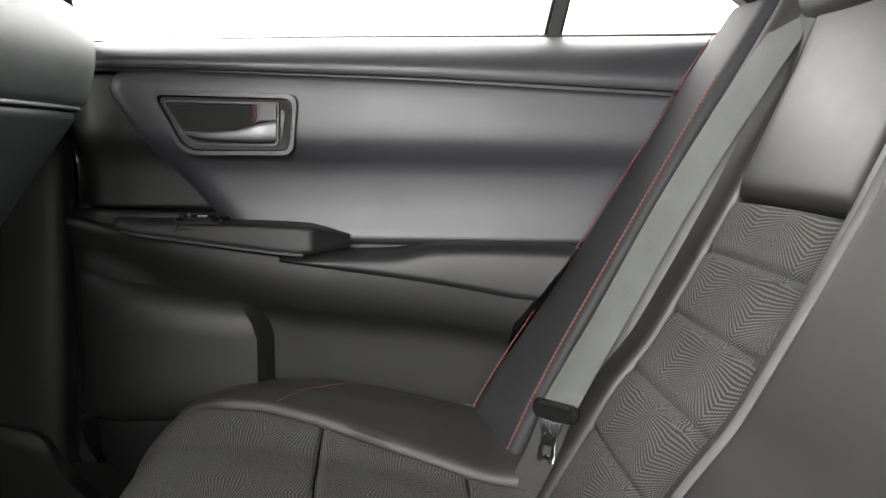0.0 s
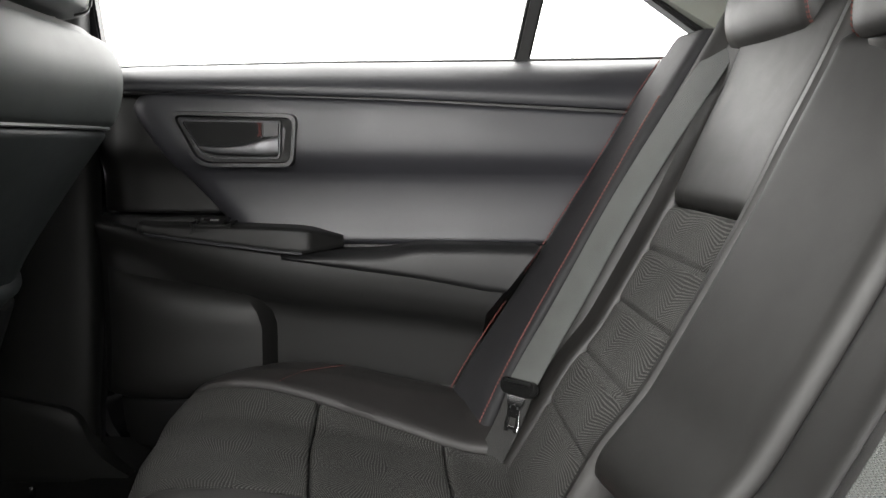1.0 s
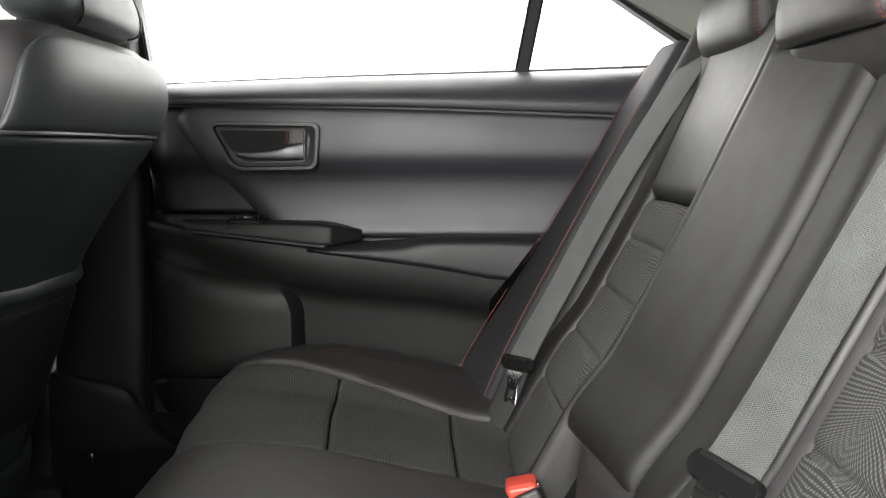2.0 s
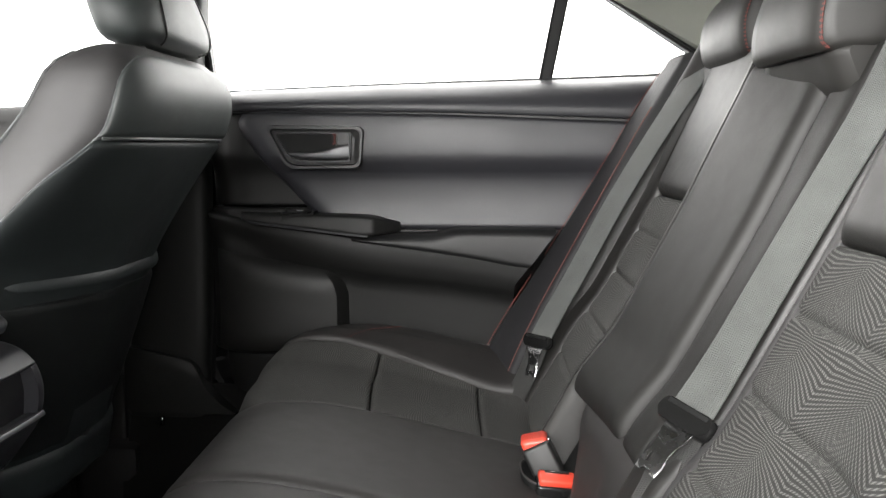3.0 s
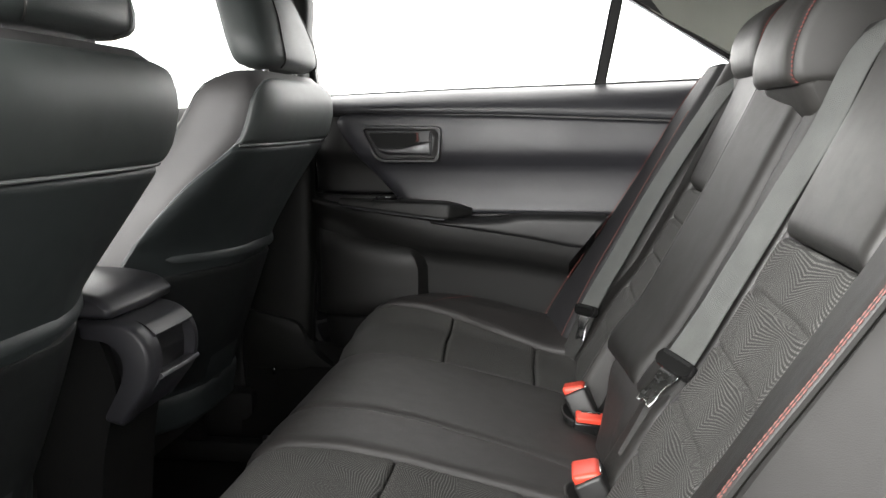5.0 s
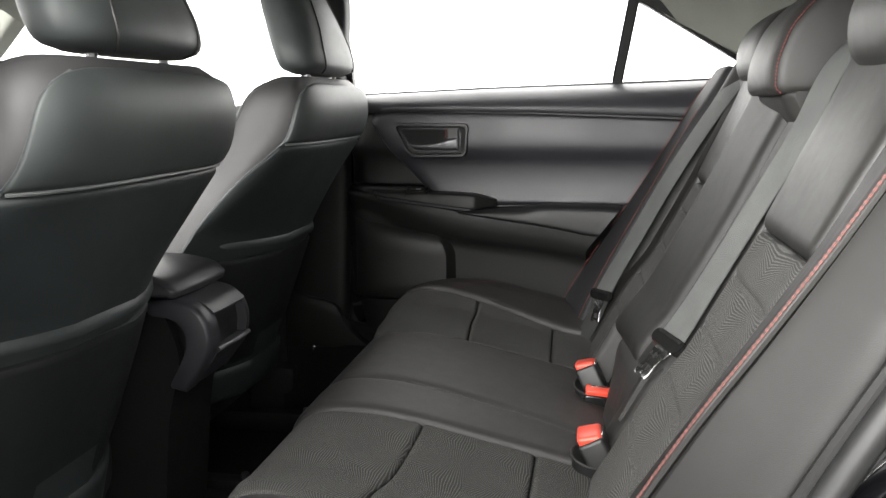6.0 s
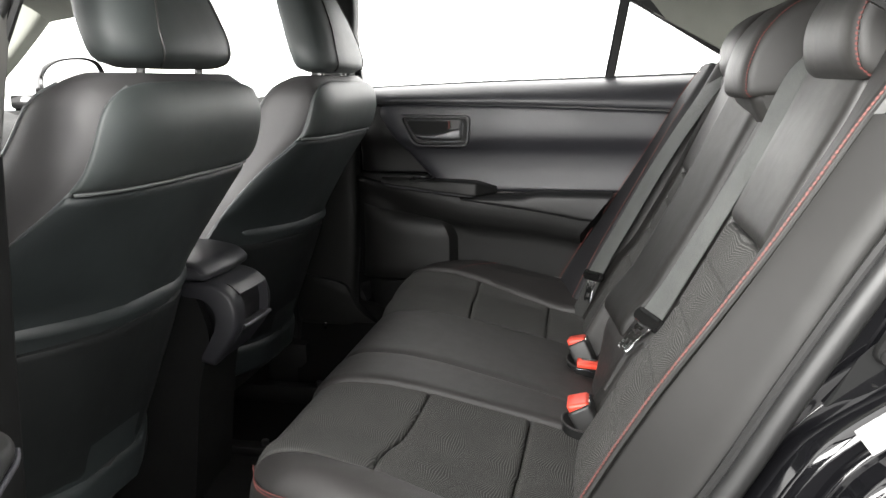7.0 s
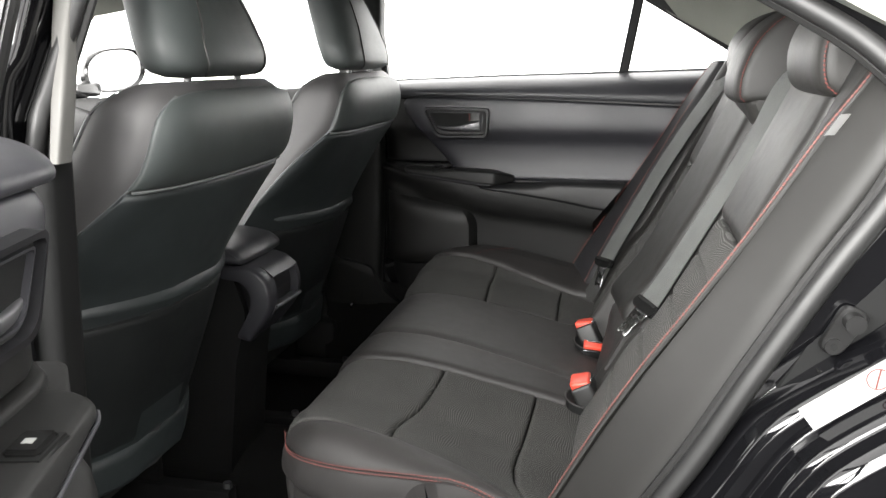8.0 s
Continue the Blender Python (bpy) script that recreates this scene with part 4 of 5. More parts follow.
def head_rest(y0, y1, profile, label, skirt=None):
    """A fixed rear head pad: its front profile of (x, z) from the bottom up, drawn out from y0 to y1 with rounded ends."""
    hr = thing("rear_headrest", (profile[0][0] + 0.06, (y0 + y1) / 2, profile[0][1]), label, "headrest", "rear headrests")
    front = [(p.x, p.z) for p in smooth_line([(x, 0, z) for x, z in profile], 22)]
    back = [(0.56, front[-1][1] - 0.03), (0.56, front[0][1] + 0.01)]
    shape = front + back
    cx, cz = 0.47, (front[0][1] + front[-1][1]) / 2
    rings = []
    n = 10
    ends = [(0, 0.020), (0.003, 0.011), (0.009, 0.004), (0.018, 0.0)]
    stations = [(y0 + d, i) for d, i in ends] + [(y0 + (y1 - y0) * k / n, 0.0) for k in range(2, n - 1)] + [(y1 - d, i) for d, i in reversed(ends)]
    for y, inset in stations:
        bow = 0.006 * (1 - ((2 * (y - y0) / (y1 - y0)) - 1) ** 2)
        ring = []
        for x, z in shape:
            v = Vector((x - cx, z - cz))
            v *= 1 - inset / max(v.length, 0.05)
            ring.append((cx + v.x - bow, y, cz + v.y))
        rings.append(ring)
    part("pad", loft(rings), HEAD_PAD, hr)
    for y in (y0 + 0.006, y1 - 0.006):
        line = []
        for x, z in front:
            v = Vector((x - cx, z - cz))
            v *= 1 - 0.005 / max(v.length, 0.05)
            line.append(Vector((cx + v.x, y, cz + v.y)))
        part("red_stitching", stitches(line, rows=(-0.0022, 0.0022), r=0.0009, length=0.0048, gap=0.0007), THREAD, hr, "curved row of red stitching")
    if skirt:
        # its ends run back into the bench
        shape = rounded([(0.352, skirt), (0.335, front[0][1] + 0.006), (0.50, front[0][1]), (0.50, skirt - 0.01), (0.362, skirt - 0.012)], 0.012)
        ends = ((y0 + 0.002, 0.016), (y0 + 0.010, 0.006), (y0 + 0.02, 0.001), (y0 + 0.04, 0.0), (y1 - 0.03, 0.0), (y1 - 0.010, 0.002), (y1 - 0.001, 0.010))
        part("pad_foot", loft([[(min(0.50, x + k), y, z) for x, z in shape] for y, k in ends]), HEAD_PAD, hr)
    return hr


build_rear_back()
build_rear_cushion()
OUTER_PROFILE = [(0.385, 0.862), (0.372, 0.875), (0.366, 0.90), (0.368, 0.93), (0.381, 0.96), (0.405, 0.985), (0.44, 1.003), (0.48, 1.008)]
MIDDLE_PROFILE = [(0.332, 0.832), (0.324, 0.842), (0.323, 0.87), (0.330, 0.90), (0.345, 0.935), (0.375, 0.97), (0.412, 0.992), (0.46, 1.002)]
head_rest(0.31, 0.545, OUTER_PROFILE, "black leather outer rear headrest with red stitched edges")
head_rest(-0.065, 0.145, MIDDLE_PROFILE, "black leather middle rear headrest on a padded foot", 0.80)
head_rest(-0.475, -0.24, OUTER_PROFILE, "black leather outer rear headrest with red stitched edges")

# ---- front seats ----
# a front headrest: height, share of its depth, half width
HEAD = ((0.884, 0.35, 0.088), (0.886, 0.62, 0.118), (0.893, 0.85, 0.134), (0.908, 0.97, 0.141), (0.935, 1.0, 0.142), (0.97, 1.0, 0.132), (1.01, 0.96, 0.122), (1.05, 0.88, 0.112), (1.08, 0.76, 0.100), (1.10, 0.58, 0.086), (1.108, 0.35, 0.07))


def build_front_seat(yc, label, seam_at):
    seat = thing("front_seat", (-0.85, yc, 0.0), label, "car seat", "front seats")
    half = curve([(0.20, 0.24), (0.27, 0.275), (0.33, 0.298), (0.45, 0.304), (0.54, 0.294), (0.60, 0.283), (0.65, 0.272), (0.70, 0.259), (0.75, 0.246), (0.79, 0.237), (0.82, 0.233), (0.84, 0.229), (0.858, 0.221), (0.870, 0.204), (0.878, 0.16)])
    thick = curve([(0.20, 0.12), (0.30, 0.135), (0.54, 0.130), (0.65, 0.110), (0.75, 0.096), (0.81, 0.084), (0.84, 0.074), (0.86, 0.058), (0.872, 0.038), (0.878, 0.018)])
    xback = curve([(0.20, -0.665), (0.30, -0.65), (0.54, -0.568), (0.65, -0.515), (0.72, -0.482), (0.745, -0.470), (0.775, -0.456), (0.80, -0.449), (0.825, -0.448), (0.845, -0.453), (0.865, -0.466), (0.878, -0.485)])

    def skin(phi, z):
        a = radians(phi)
        share = 1 - sc(math.cos(a), 0.55)
        if abs(phi) < 90:
            # the lower shell is bowed across, the shoulders are boxier
            bow = sc(math.sin(a), 0.40) ** 2
            share += (bow - share) * float(np.interp(z, (0.58, 0.76), (1.0, 0.0)))
        x = xback(z) - thick(z) * share
        return Vector((x, yc + half(z) * sc(math.sin(a), 0.40), z))

    zs = [0.20, 0.24, 0.30, 0.38, 0.46, 0.54, 0.60, 0.66, 0.72, 0.76, 0.79, 0.815, 0.835, 0.85, 0.861, 0.869, 0.874, 0.878]
    rings = [[skin(p, z) for p in np.linspace(-180, 180, 72, endpoint=False)] for z in zs]
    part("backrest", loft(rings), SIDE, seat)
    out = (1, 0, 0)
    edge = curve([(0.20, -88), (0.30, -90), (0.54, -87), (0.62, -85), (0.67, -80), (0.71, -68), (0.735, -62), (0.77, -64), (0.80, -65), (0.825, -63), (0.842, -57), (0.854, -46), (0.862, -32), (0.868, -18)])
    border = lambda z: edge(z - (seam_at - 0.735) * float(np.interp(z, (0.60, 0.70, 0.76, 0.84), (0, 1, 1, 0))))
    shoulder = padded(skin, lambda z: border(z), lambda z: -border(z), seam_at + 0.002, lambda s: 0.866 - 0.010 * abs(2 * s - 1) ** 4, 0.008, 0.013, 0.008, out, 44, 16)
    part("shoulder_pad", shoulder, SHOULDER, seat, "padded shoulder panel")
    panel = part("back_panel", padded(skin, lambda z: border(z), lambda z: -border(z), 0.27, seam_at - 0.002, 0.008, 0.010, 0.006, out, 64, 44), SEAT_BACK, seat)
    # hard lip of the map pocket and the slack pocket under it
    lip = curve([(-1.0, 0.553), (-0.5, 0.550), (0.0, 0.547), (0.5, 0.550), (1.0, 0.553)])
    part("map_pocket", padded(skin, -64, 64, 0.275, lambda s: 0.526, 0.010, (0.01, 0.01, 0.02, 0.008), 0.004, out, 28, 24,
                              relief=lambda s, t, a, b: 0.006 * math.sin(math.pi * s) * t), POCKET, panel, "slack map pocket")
    def lip_ring(p):
        r = 0.011 * math.sqrt(max(0.03, 1 - (p / 37) ** 6))
        c = skin(p, lip(p / 37)) + Vector((0.010, 0, 0))
        return [c + Vector((0.55 * r * math.cos(a) - 0.25 * r * math.sin(a), 0, r * math.sin(a))) for a in np.linspace(0, 2 * math.pi, 10, endpoint=False)]
    part("pocket_lip", loft([lip_ring(p) for p in np.linspace(-37, 37, 36)]), SEAT_BACK, panel, "rolled lip of the map pocket")
    # piping along the seams
    def seam(pts, r=0.0026):
        part("piping", tube(pts, r, 6), PIPING, seat)
    seam([skin(p, seam_at) + Vector((0.0065, 0, 0)) for p in np.linspace(-61, 61, 30)])
    for s in (-1, 1):
        seam([skin(s * border(z) * 1.0, z) + Vector((0.001, s * 0.002, 0.0)) for z in np.linspace(0.34, 0.86, 44)])
        pts = [skin(s * (border(z) - 3), z) + Vector((0.001, s * 0.0025, 0.0)) for z in np.linspace(0.62, 0.845, 40)]
        part("pale_stitching", stitches(pts, rows=(0,), r=0.0006, length=0.004, gap=0.003, side=(1, 0, 0)), PALE_THREAD, seat)
        seam([skin(s * 118, z) + Vector((0.0, s * 0.001, 0.0)) for z in np.linspace(0.34, 0.865, 40)], 0.003)
        seam([skin(s * (86 - 26 * t), 0.615 + 0.018 * math.sin(3 * t) - 0.03 * t) + Vector((0.006, 0, 0)) for t in np.linspace(0, 1, 10)], 0.0014)
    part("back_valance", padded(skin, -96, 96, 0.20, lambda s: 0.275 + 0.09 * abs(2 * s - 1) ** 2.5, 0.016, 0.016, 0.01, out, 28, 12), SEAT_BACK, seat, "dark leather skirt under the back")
    # squab
    rings = []
    for x, zt in ((-1.22, 0.30), (-1.18, 0.35), (-1.0, 0.37), (-0.85, 0.35), (-0.74, 0.33)):
        rings.append([(x, yc + 0.255 * sc(math.sin(a), 0.5), 0.5 * (zt + 0.14) + 0.5 * (zt - 0.14) * sc(math.cos(a), 0.5)) for a in np.linspace(0, 2 * math.pi, 28, endpoint=False)])
    part("squab", loft(rings), SEAT, seat)
    for s in (-1, 1):
        part("seat_rail", box((-1.2, yc + s * 0.19 - 0.02, 0.0), (-0.62, yc + s * 0.19 + 0.02, 0.05), 0.006), TRIM_DEEP, seat)
        part("seat_stand", box((-0.86, yc + s * 0.19 - 0.012, 0.045), (-0.78, yc + s * 0.19 + 0.012, 0.16), 0.006), CARPET, seat)
        part("rail_bolt", tube([(-0.63, yc + s * 0.19, 0.045), (-0.63, yc + s * 0.19, 0.062)], 0.009, 6), SATIN, seat, "bare steel bolt head")
    # headrest on two posts
    xr = curve([(0.885, -0.444), (0.92, -0.450), (0.98, -0.470), (1.05, -0.496), (1.10, -0.520)])
    rings = []
    deep, wide = curve([(z, k) for z, k, w in HEAD]), curve([(z, 1.11 * w) for z, k, w in HEAD])
    for z in [0.884, 0.8855, 0.888, 0.892, 0.898, 0.906] + list(np.linspace(0.918, 1.07, 14)) + [1.08, 1.09, 1.098, 1.104, 1.108]:
        h = 0.058
        c = xr(z) - h
        rings.append([(c + h * deep(z) * sc(math.cos(a), 0.80), yc + wide(z) * sc(math.sin(a), 0.66), z) for a in np.linspace(0, 2 * math.pi, 64, endpoint=False)])
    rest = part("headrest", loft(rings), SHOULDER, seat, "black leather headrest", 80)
    for s in (-1, 1):
        pts = []
        for z, k, w in HEAD:
            a = math.asin((0.70 - 1.2 * max(0, z - 0.93)) ** 2)
            h = 0.058
            pts.append((xr(z) - h + h * k * sc(math.cos(a), 0.80) + 0.0004, yc + s * 1.11 * w * sc(math.sin(a), 0.66), z))
        pts = smooth_line(pts[1:], 40)
        part("piping", tube(pts, 0.0016, 6), SEAT, rest)
        part("headrest_post", tube([(-0.50, yc + s * 0.082, 0.85), (-0.50, yc + s * 0.082, 0.90)], 0.0065, 14), STEEL, seat, "bare steel post")
        part("post_guide", tube([(-0.50, yc + s * 0.082, 0.862), (-0.50, yc + s * 0.082, 0.877)], 0.016, 16), GLOSS, seat)
    return seat


build_front_seat(0.39, "black leather front passenger seat with a rear map pocket", 0.750)
build_front_seat(-0.35, "black leather driver seat with a rear map pocket", 0.735)


def build_console():
    con = thing("centre_console", (-0.9, 0.0, 0.0), "black centre console with a rear vent recess", "console")
    # body, narrower towards the floor
    prof = [(-1.4, 0.02), (-0.66, 0.02), (-0.63, 0.30), (-0.60, 0.40), (-0.63, 0.49), (-0.70, 0.50), (-1.4, 0.49)]
    rings = [[(x, y, z) for x, z in rounded(prof, 0.03)] for y in (-0.088, -0.075, 0.062, 0.074)]
    part("console_body", loft(rings), TRIM_DEEP, con)
    lid = [(-1.05, 0.505), (-0.655, 0.508), (-0.598, 0.508), (-0.592, 0.520), (-0.612, 0.540), (-0.66, 0.552), (-1.05, 0.556)]
    rings = []
    for y, i in ((-0.108, 0.010), (-0.104, 0.004), (-0.094, 0.0), (0.0, -0.003), (0.078, 0.0), (0.088, 0.004), (0.092, 0.010)):
        c = Vector((-0.82, 0.53))
        rings.append([(c.x + (x - c.x) * (1 - i / 0.22), y, c.y + (z - c.y) * (1 - i / 0.03)) for x, z in rounded(lid, [0.01, 0.004, 0.008, 0.012, 0.02, 0.03, 0.01])])
    part("armrest_lid", loft(rings), TRIM, con, "padded black armrest lid")
    # rear cap: a curved frame round a dark recess
    band = [(-0.655, 0.504), (-0.600, 0.509), (-0.566, 0.498), (-0.546, 0.478), (-0.538, 0.450), (-0.541, 0.420), (-0.555, 0.392), (-0.592, 0.345), (-0.620, 0.352), (-0.594, 0.395), (-0.581, 0.424), (-0.580, 0.448), (-0.590, 0.468), (-0.612, 0.482), (-0.655, 0.486)]
    radii = [0.004, 0.02, 0.02, 0.02, 0.02, 0.02, 0.02, 0.006, 0.006, 0.02, 0.02, 0.02, 0.02, 0.02, 0.004]
    def cheek(y0, y1):
        way = 1 if y1 > y0 else -1
        c = Vector((-0.585, 0.44))
        rings = []
        for y, i in ((y0, 0.012), (y0 + 0.002 * way, 0.007), (y0 + 0.006 * way, 0.003), (y0 + 0.013 * way, 0.0), (y1, 0.0)):
            rings.append([(c.x + (x - c.x) * (1 - i / 0.07), y, c.y + (z - c.y) * (1 - i / 0.09)) for x, z in rounded(band, radii, 4)])
        return loft(rings)
    cap = part("vent_frame", cheek(-0.104, -0.066), TRIM, con, "curved satin black vent frame")
    part("frame_cheek", cheek(0.066, 0.044), TRIM, cap)
    def rail(points):
        rings = []
        for y in np.linspace(-0.072, 0.048, 7):
            b = 0.006 * (1 - (y / 0.09) ** 2)
            rings.append([(x + b, y, z) for x, z in points])
        return loft(rings)
    part("frame_top", rail(rounded([(-0.64, 0.500), (-0.60, 0.508), (-0.565, 0.497), (-0.545, 0.480), (-0.555, 0.474), (-0.60, 0.485)], 0.006, 3)), TRIM, cap)
    part("frame_sill", rail(rounded([(-0.622, 0.345), (-0.594, 0.350), (-0.557, 0.393), (-0.543, 0.414), (-0.552, 0.420), (-0.60, 0.41)], 0.006, 3)), TRIM, cap)
    part("frame_lip", rail(rounded([(-0.545, 0.411), (-0.538, 0.416), (-0.541, 0.422), (-0.548, 0.420)], 0.002, 2)), SATIN, cap, "thin bright lower edge")
    part("vent_back", prism(rounded([(-0.62, 0.402), (-0.560, 0.410), (-0.557, 0.445), (-0.562, 0.480), (-0.62, 0.486)], 0.004), -0.070, 0.048, 1, 0.001), SATIN_BLACK, cap, "dark glossy panel in the recess")
    return con


build_console()
clip = thing("floor_clip", (-0.621, 0.63, 0.20), "small bare metal clip at the foot of the black pillar", "clip")
part("clip_body", box((-0.626, 0.622, 0.198), (-0.618, 0.632, 0.216), 0.002), CHROME, clip)

# ---- left door opening ----
OPENING = [(-0.50, 1.12), (-0.2, 1.135), (0.02, 1.10), (0.16, 1.04), (0.30, 0.963), (0.376, 0.911), (0.418, 0.855), (0.395, 0.785), (0.342, 0.695), (0.278, 0.58), (0.229, 0.487), (0.186, 0.415), (0.125, 0.31), (0.04, 0.20), (-0.10, 0.13), (-0.40, 0.11), (-0.54, 0.13), (-0.585, 0.22), (-0.595, 0.50), (-0.575, 0.72), (-0.548, 0.83), (-0.530, 0.93), (-0.514, 1.04)]


def build_opening():
    loop = smooth_line([(x, -0.72, z) for x, z in OPENING] + [(OPENING[0][0], -0.72, OPENING[0][1])], 160)[:-1]
    n = len(loop)
    outs = []
    for k, p in enumerate(loop):
        t = (loop[(k + 1) % n] - loop[k - 1]).normalized()
        outs.append(Vector((-t.z, 0, t.x)))
    c = Vector((-0.1, -0.72, 0.6))
    outs = [o if o.dot(p - c) > 0 else -o for o, p in zip(outs, loop)]
    lean = lambda z: 0.45 * max(0.0, z - 0.84)
    def at(p, o, d, y):
        q = p + o * d
        return Vector((q.x, y + lean(q.z), q.z))
    # the first face widens up the slanting jamb; behind it run three rounded ridges
    widen = curve([(0.40, 0.020), (0.505, 0.020), (0.552, 0.022), (0.591, 0.037), (0.631, 0.057), (0.668, 0.078), (0.72, 0.10), (0.80, 0.105), (0.90, 0.06), (1.2, 0.03)])
    ridge = lambda p: widen(p.z) if p.x > 0.1 and p.z > 0.4 else 0.020 + 0.010 * max(0.0, min(1.0, -5 * p.x))
    def section(a):
        pts = [(0.0, -0.675), (0.0, -0.69), (0.06 * a, -0.698), (0.2 * a, -0.702), (0.5 * a, -0.700), (0.8 * a, -0.696), (0.87 * a, -0.698), (0.94 * a, -0.707), (a, -0.718)]
        pts += [(a + d, y) for d, y in ((0.006, -0.730), (0.011, -0.738), (0.018, -0.7425), (0.028, -0.743), (0.035, -0.742), (0.038, -0.745), (0.042, -0.755), (0.047, -0.767), (0.051, -0.772), (0.054, -0.774), (0.057, -0.781), (0.061, -0.791), (0.068, -0.798), (0.08, -0.802), (0.12, -0.801), (0.18, -0.79))]
        return [(p.x, p.z) for p in smooth_line([(d, 0, y) for d, y in pts], 76)] + [(a + 0.18, -0.70), (0.06, -0.66)]
    rings = [[at(p, o, d, y) for d, y in section(ridge(p))] for p, o in zip(loop, outs)]
    bm = loft(rings + [rings[0]], caps=False)
    bmesh.ops.remove_doubles(bm, verts=bm.verts, dist=1e-5)
    body = part("body_side", bm, PAINT, None, "", 60)
    tagged(body, "glossy black painted body round the open door", "car body", kind="structure")
    bm = tube([at(p, o, 0.004, -0.700) for p, o in zip(loop, outs)], 0.012, 10, True)
    part("door_seal", bm, RUBBER, body, "fat rubber door seal")
    bm = tube([at(p, o, -0.006, -0.686) for p, o in zip(loop, outs)], 0.007, 8, True)
    part("seal_lip", bm, TRIM_DULL, body)
    # where the jamb slants up behind the seat
    along = lambda z: min(range(n), key=lambda k: (loop[k].z - z) ** 2 + (0 if loop[k].x > 0.1 and loop[k].z < 0.85 else 9))
    def spot(z, d, y):
        k = along(z)
        t = (loop[(k + 1) % n] - loop[k - 1]).normalized()
        if t.z < 0:
            t = -t
        return at(loop[k], outs[k], d, y), t, outs[k]
    # latch striker: a rounded plate with a bolt and a pin
    p, t, o = spot(0.655, 0.036, -0.706)
    p = Vector((0.363, -0.704, 0.640))
    striker = thing("door_striker", p, "dark steel door striker plate with a bolt, on the black jamb", "door striker")
    y = Vector((0, -1, 0))
    plate = rounded([(-0.029, -0.012), (0.025, -0.016), (0.028, 0.014), (-0.027, 0.012)], 0.011, 6)
    bm = bmesh.new()
    loops = [[bm.verts.new(p + t * u * k + o * v * k + y * h) for u, v in plate] for k, h in ((1, 0), (1, 0.004), (0.9, 0.007))]
    for a, b in zip(loops, loops[1:]):
        for k in range(len(plate)):
            bm.faces.new((a[k], a[(k + 1) % len(plate)], b[(k + 1) % len(plate)], b[k]))
    bm.faces.new(loops[0])
    bm.faces.new(loops[-1])
    part("striker_plate", bm, DARK_STEEL, striker)
    part("bolt_head", tube([p - t * 0.018 + y * 0.006, p - t * 0.018 + y * 0.010], 0.0085, 16), DARK_STEEL, striker, "dark bolt head with a star recess")
    part("bolt_recess", tube([p - t * 0.018 + y * 0.0098, p - t * 0.018 + y * 0.0106], 0.004, 6), TRIM_DEEP, striker)
    part("striker_pin", tube([p + t * 0.014 + y * 0.006, p + t * 0.014 + y * 0.022], 0.010, 16), DARK_STEEL, striker)
    rib = [p - t * 0.045 + o * 0.008 + y * 0.004, p - t * 0.07 + o * 0.016 + y * 0.004, p - t * 0.10 + o * 0.020 + y * 0.003]
    part("jamb_rib", tube(smooth_line(rib, 12), 0.006, 10), DARK_STEEL, striker, "dull pressed rib below the plate")
    # sticker on the next face of the jamb
    p = Vector((0.3275, -0.7465, 0.5575))
    label = thing("warning_label", p, "white paper warning label stuck on the black jamb", "label")
    q = Vector((0.785, 0, 0.62)).normalized()
    w = Vector((-q.z, 0, q.x))
    def card(u0, u1, v0, v1, h0, h1):
        bm = bmesh.new()
        vs = [[bm.verts.new(p + q * u + w * v + y * h) for u, v in ((u0, v0), (u1, v0), (u1, v1), (u0, v1))] for h in (h0, h1)]
        bm.faces.new(vs[0])
        bm.faces.new(list(reversed(vs[1])))
        for k in range(4):
            bm.faces.new((vs[0][k], vs[1][k], vs[1][(k + 1) % 4], vs[0][(k + 1) % 4]))
        return bm
    part("paper", card(0.0, 0.125, -0.0135, 0.0135, 0.0, 0.0012), WHITE, label)
    ring = [p + q * (0.078 + 0.0105 * math.cos(a)) + w * 0.0105 * math.sin(a) + y * 0.0014 for a in np.linspace(0, 2 * math.pi, 28, endpoint=False)]
    part("warning_ring", tube(ring, 0.0006, 6, True), THREAD, label, "red warning ring")
    part("warning_bar", tube([p + q * (0.078 - 0.0075) - w * 0.0075 + y * 0.0014, p + q * (0.078 + 0.0075) + w * 0.0075 + y * 0.0014], 0.0009, 6), THREAD, label)


build_opening()


# ---- belts ----
def ribbon(points, width, across, thick=0.0014):
    """A webbing strap along points; across: its width's direction at each point."""
    bm = bmesh.new()
    uv = bm.loops.layers.uv.new("UVMap")
    pts = [Vector(p) for p in points]
    rows, dist, run = [], [0.0], 0.0
    for k, p in enumerate(pts):
        if k:
            run += (p - pts[k - 1]).length
            dist.append(run)
        t = (pts[min(k + 1, len(pts) - 1)] - pts[max(k - 1, 0)]).normalized()
        w = Vector(across(k / (len(pts) - 1))) if callable(across) else Vector(across)
        w = (w - w.dot(t) * t).normalized()
        n = t.cross(w)
        rows.append([bm.verts.new(p + w * a * width / 2 + n * b * thick / 2) for a, b in ((-1, -1), (-0.94, -1.5), (0.94, -1.5), (1, -1), (1, 1), (0.94, 1.5), (-0.94, 1.5), (-1, 1))])
    us = (-1, -0.94, 0.94, 1, 1, 0.94, -0.94, -1)
    for k, (a, b) in enumerate(zip(rows, rows[1:])):
        for j in range(8):
            m = (j + 1) % 8
            f = bm.faces.new((a[j], a[m], b[m], b[j]))
            for lp, (u, v) in zip(f.loops, ((us[j], k), (us[m], k), (us[m], k + 1), (us[j], k + 1))):
                lp[uv].uv = (u * width / 2, dist[v])
    bm.faces.new(rows[0])
    bm.faces.new(list(reversed(rows[-1])))
    return bm


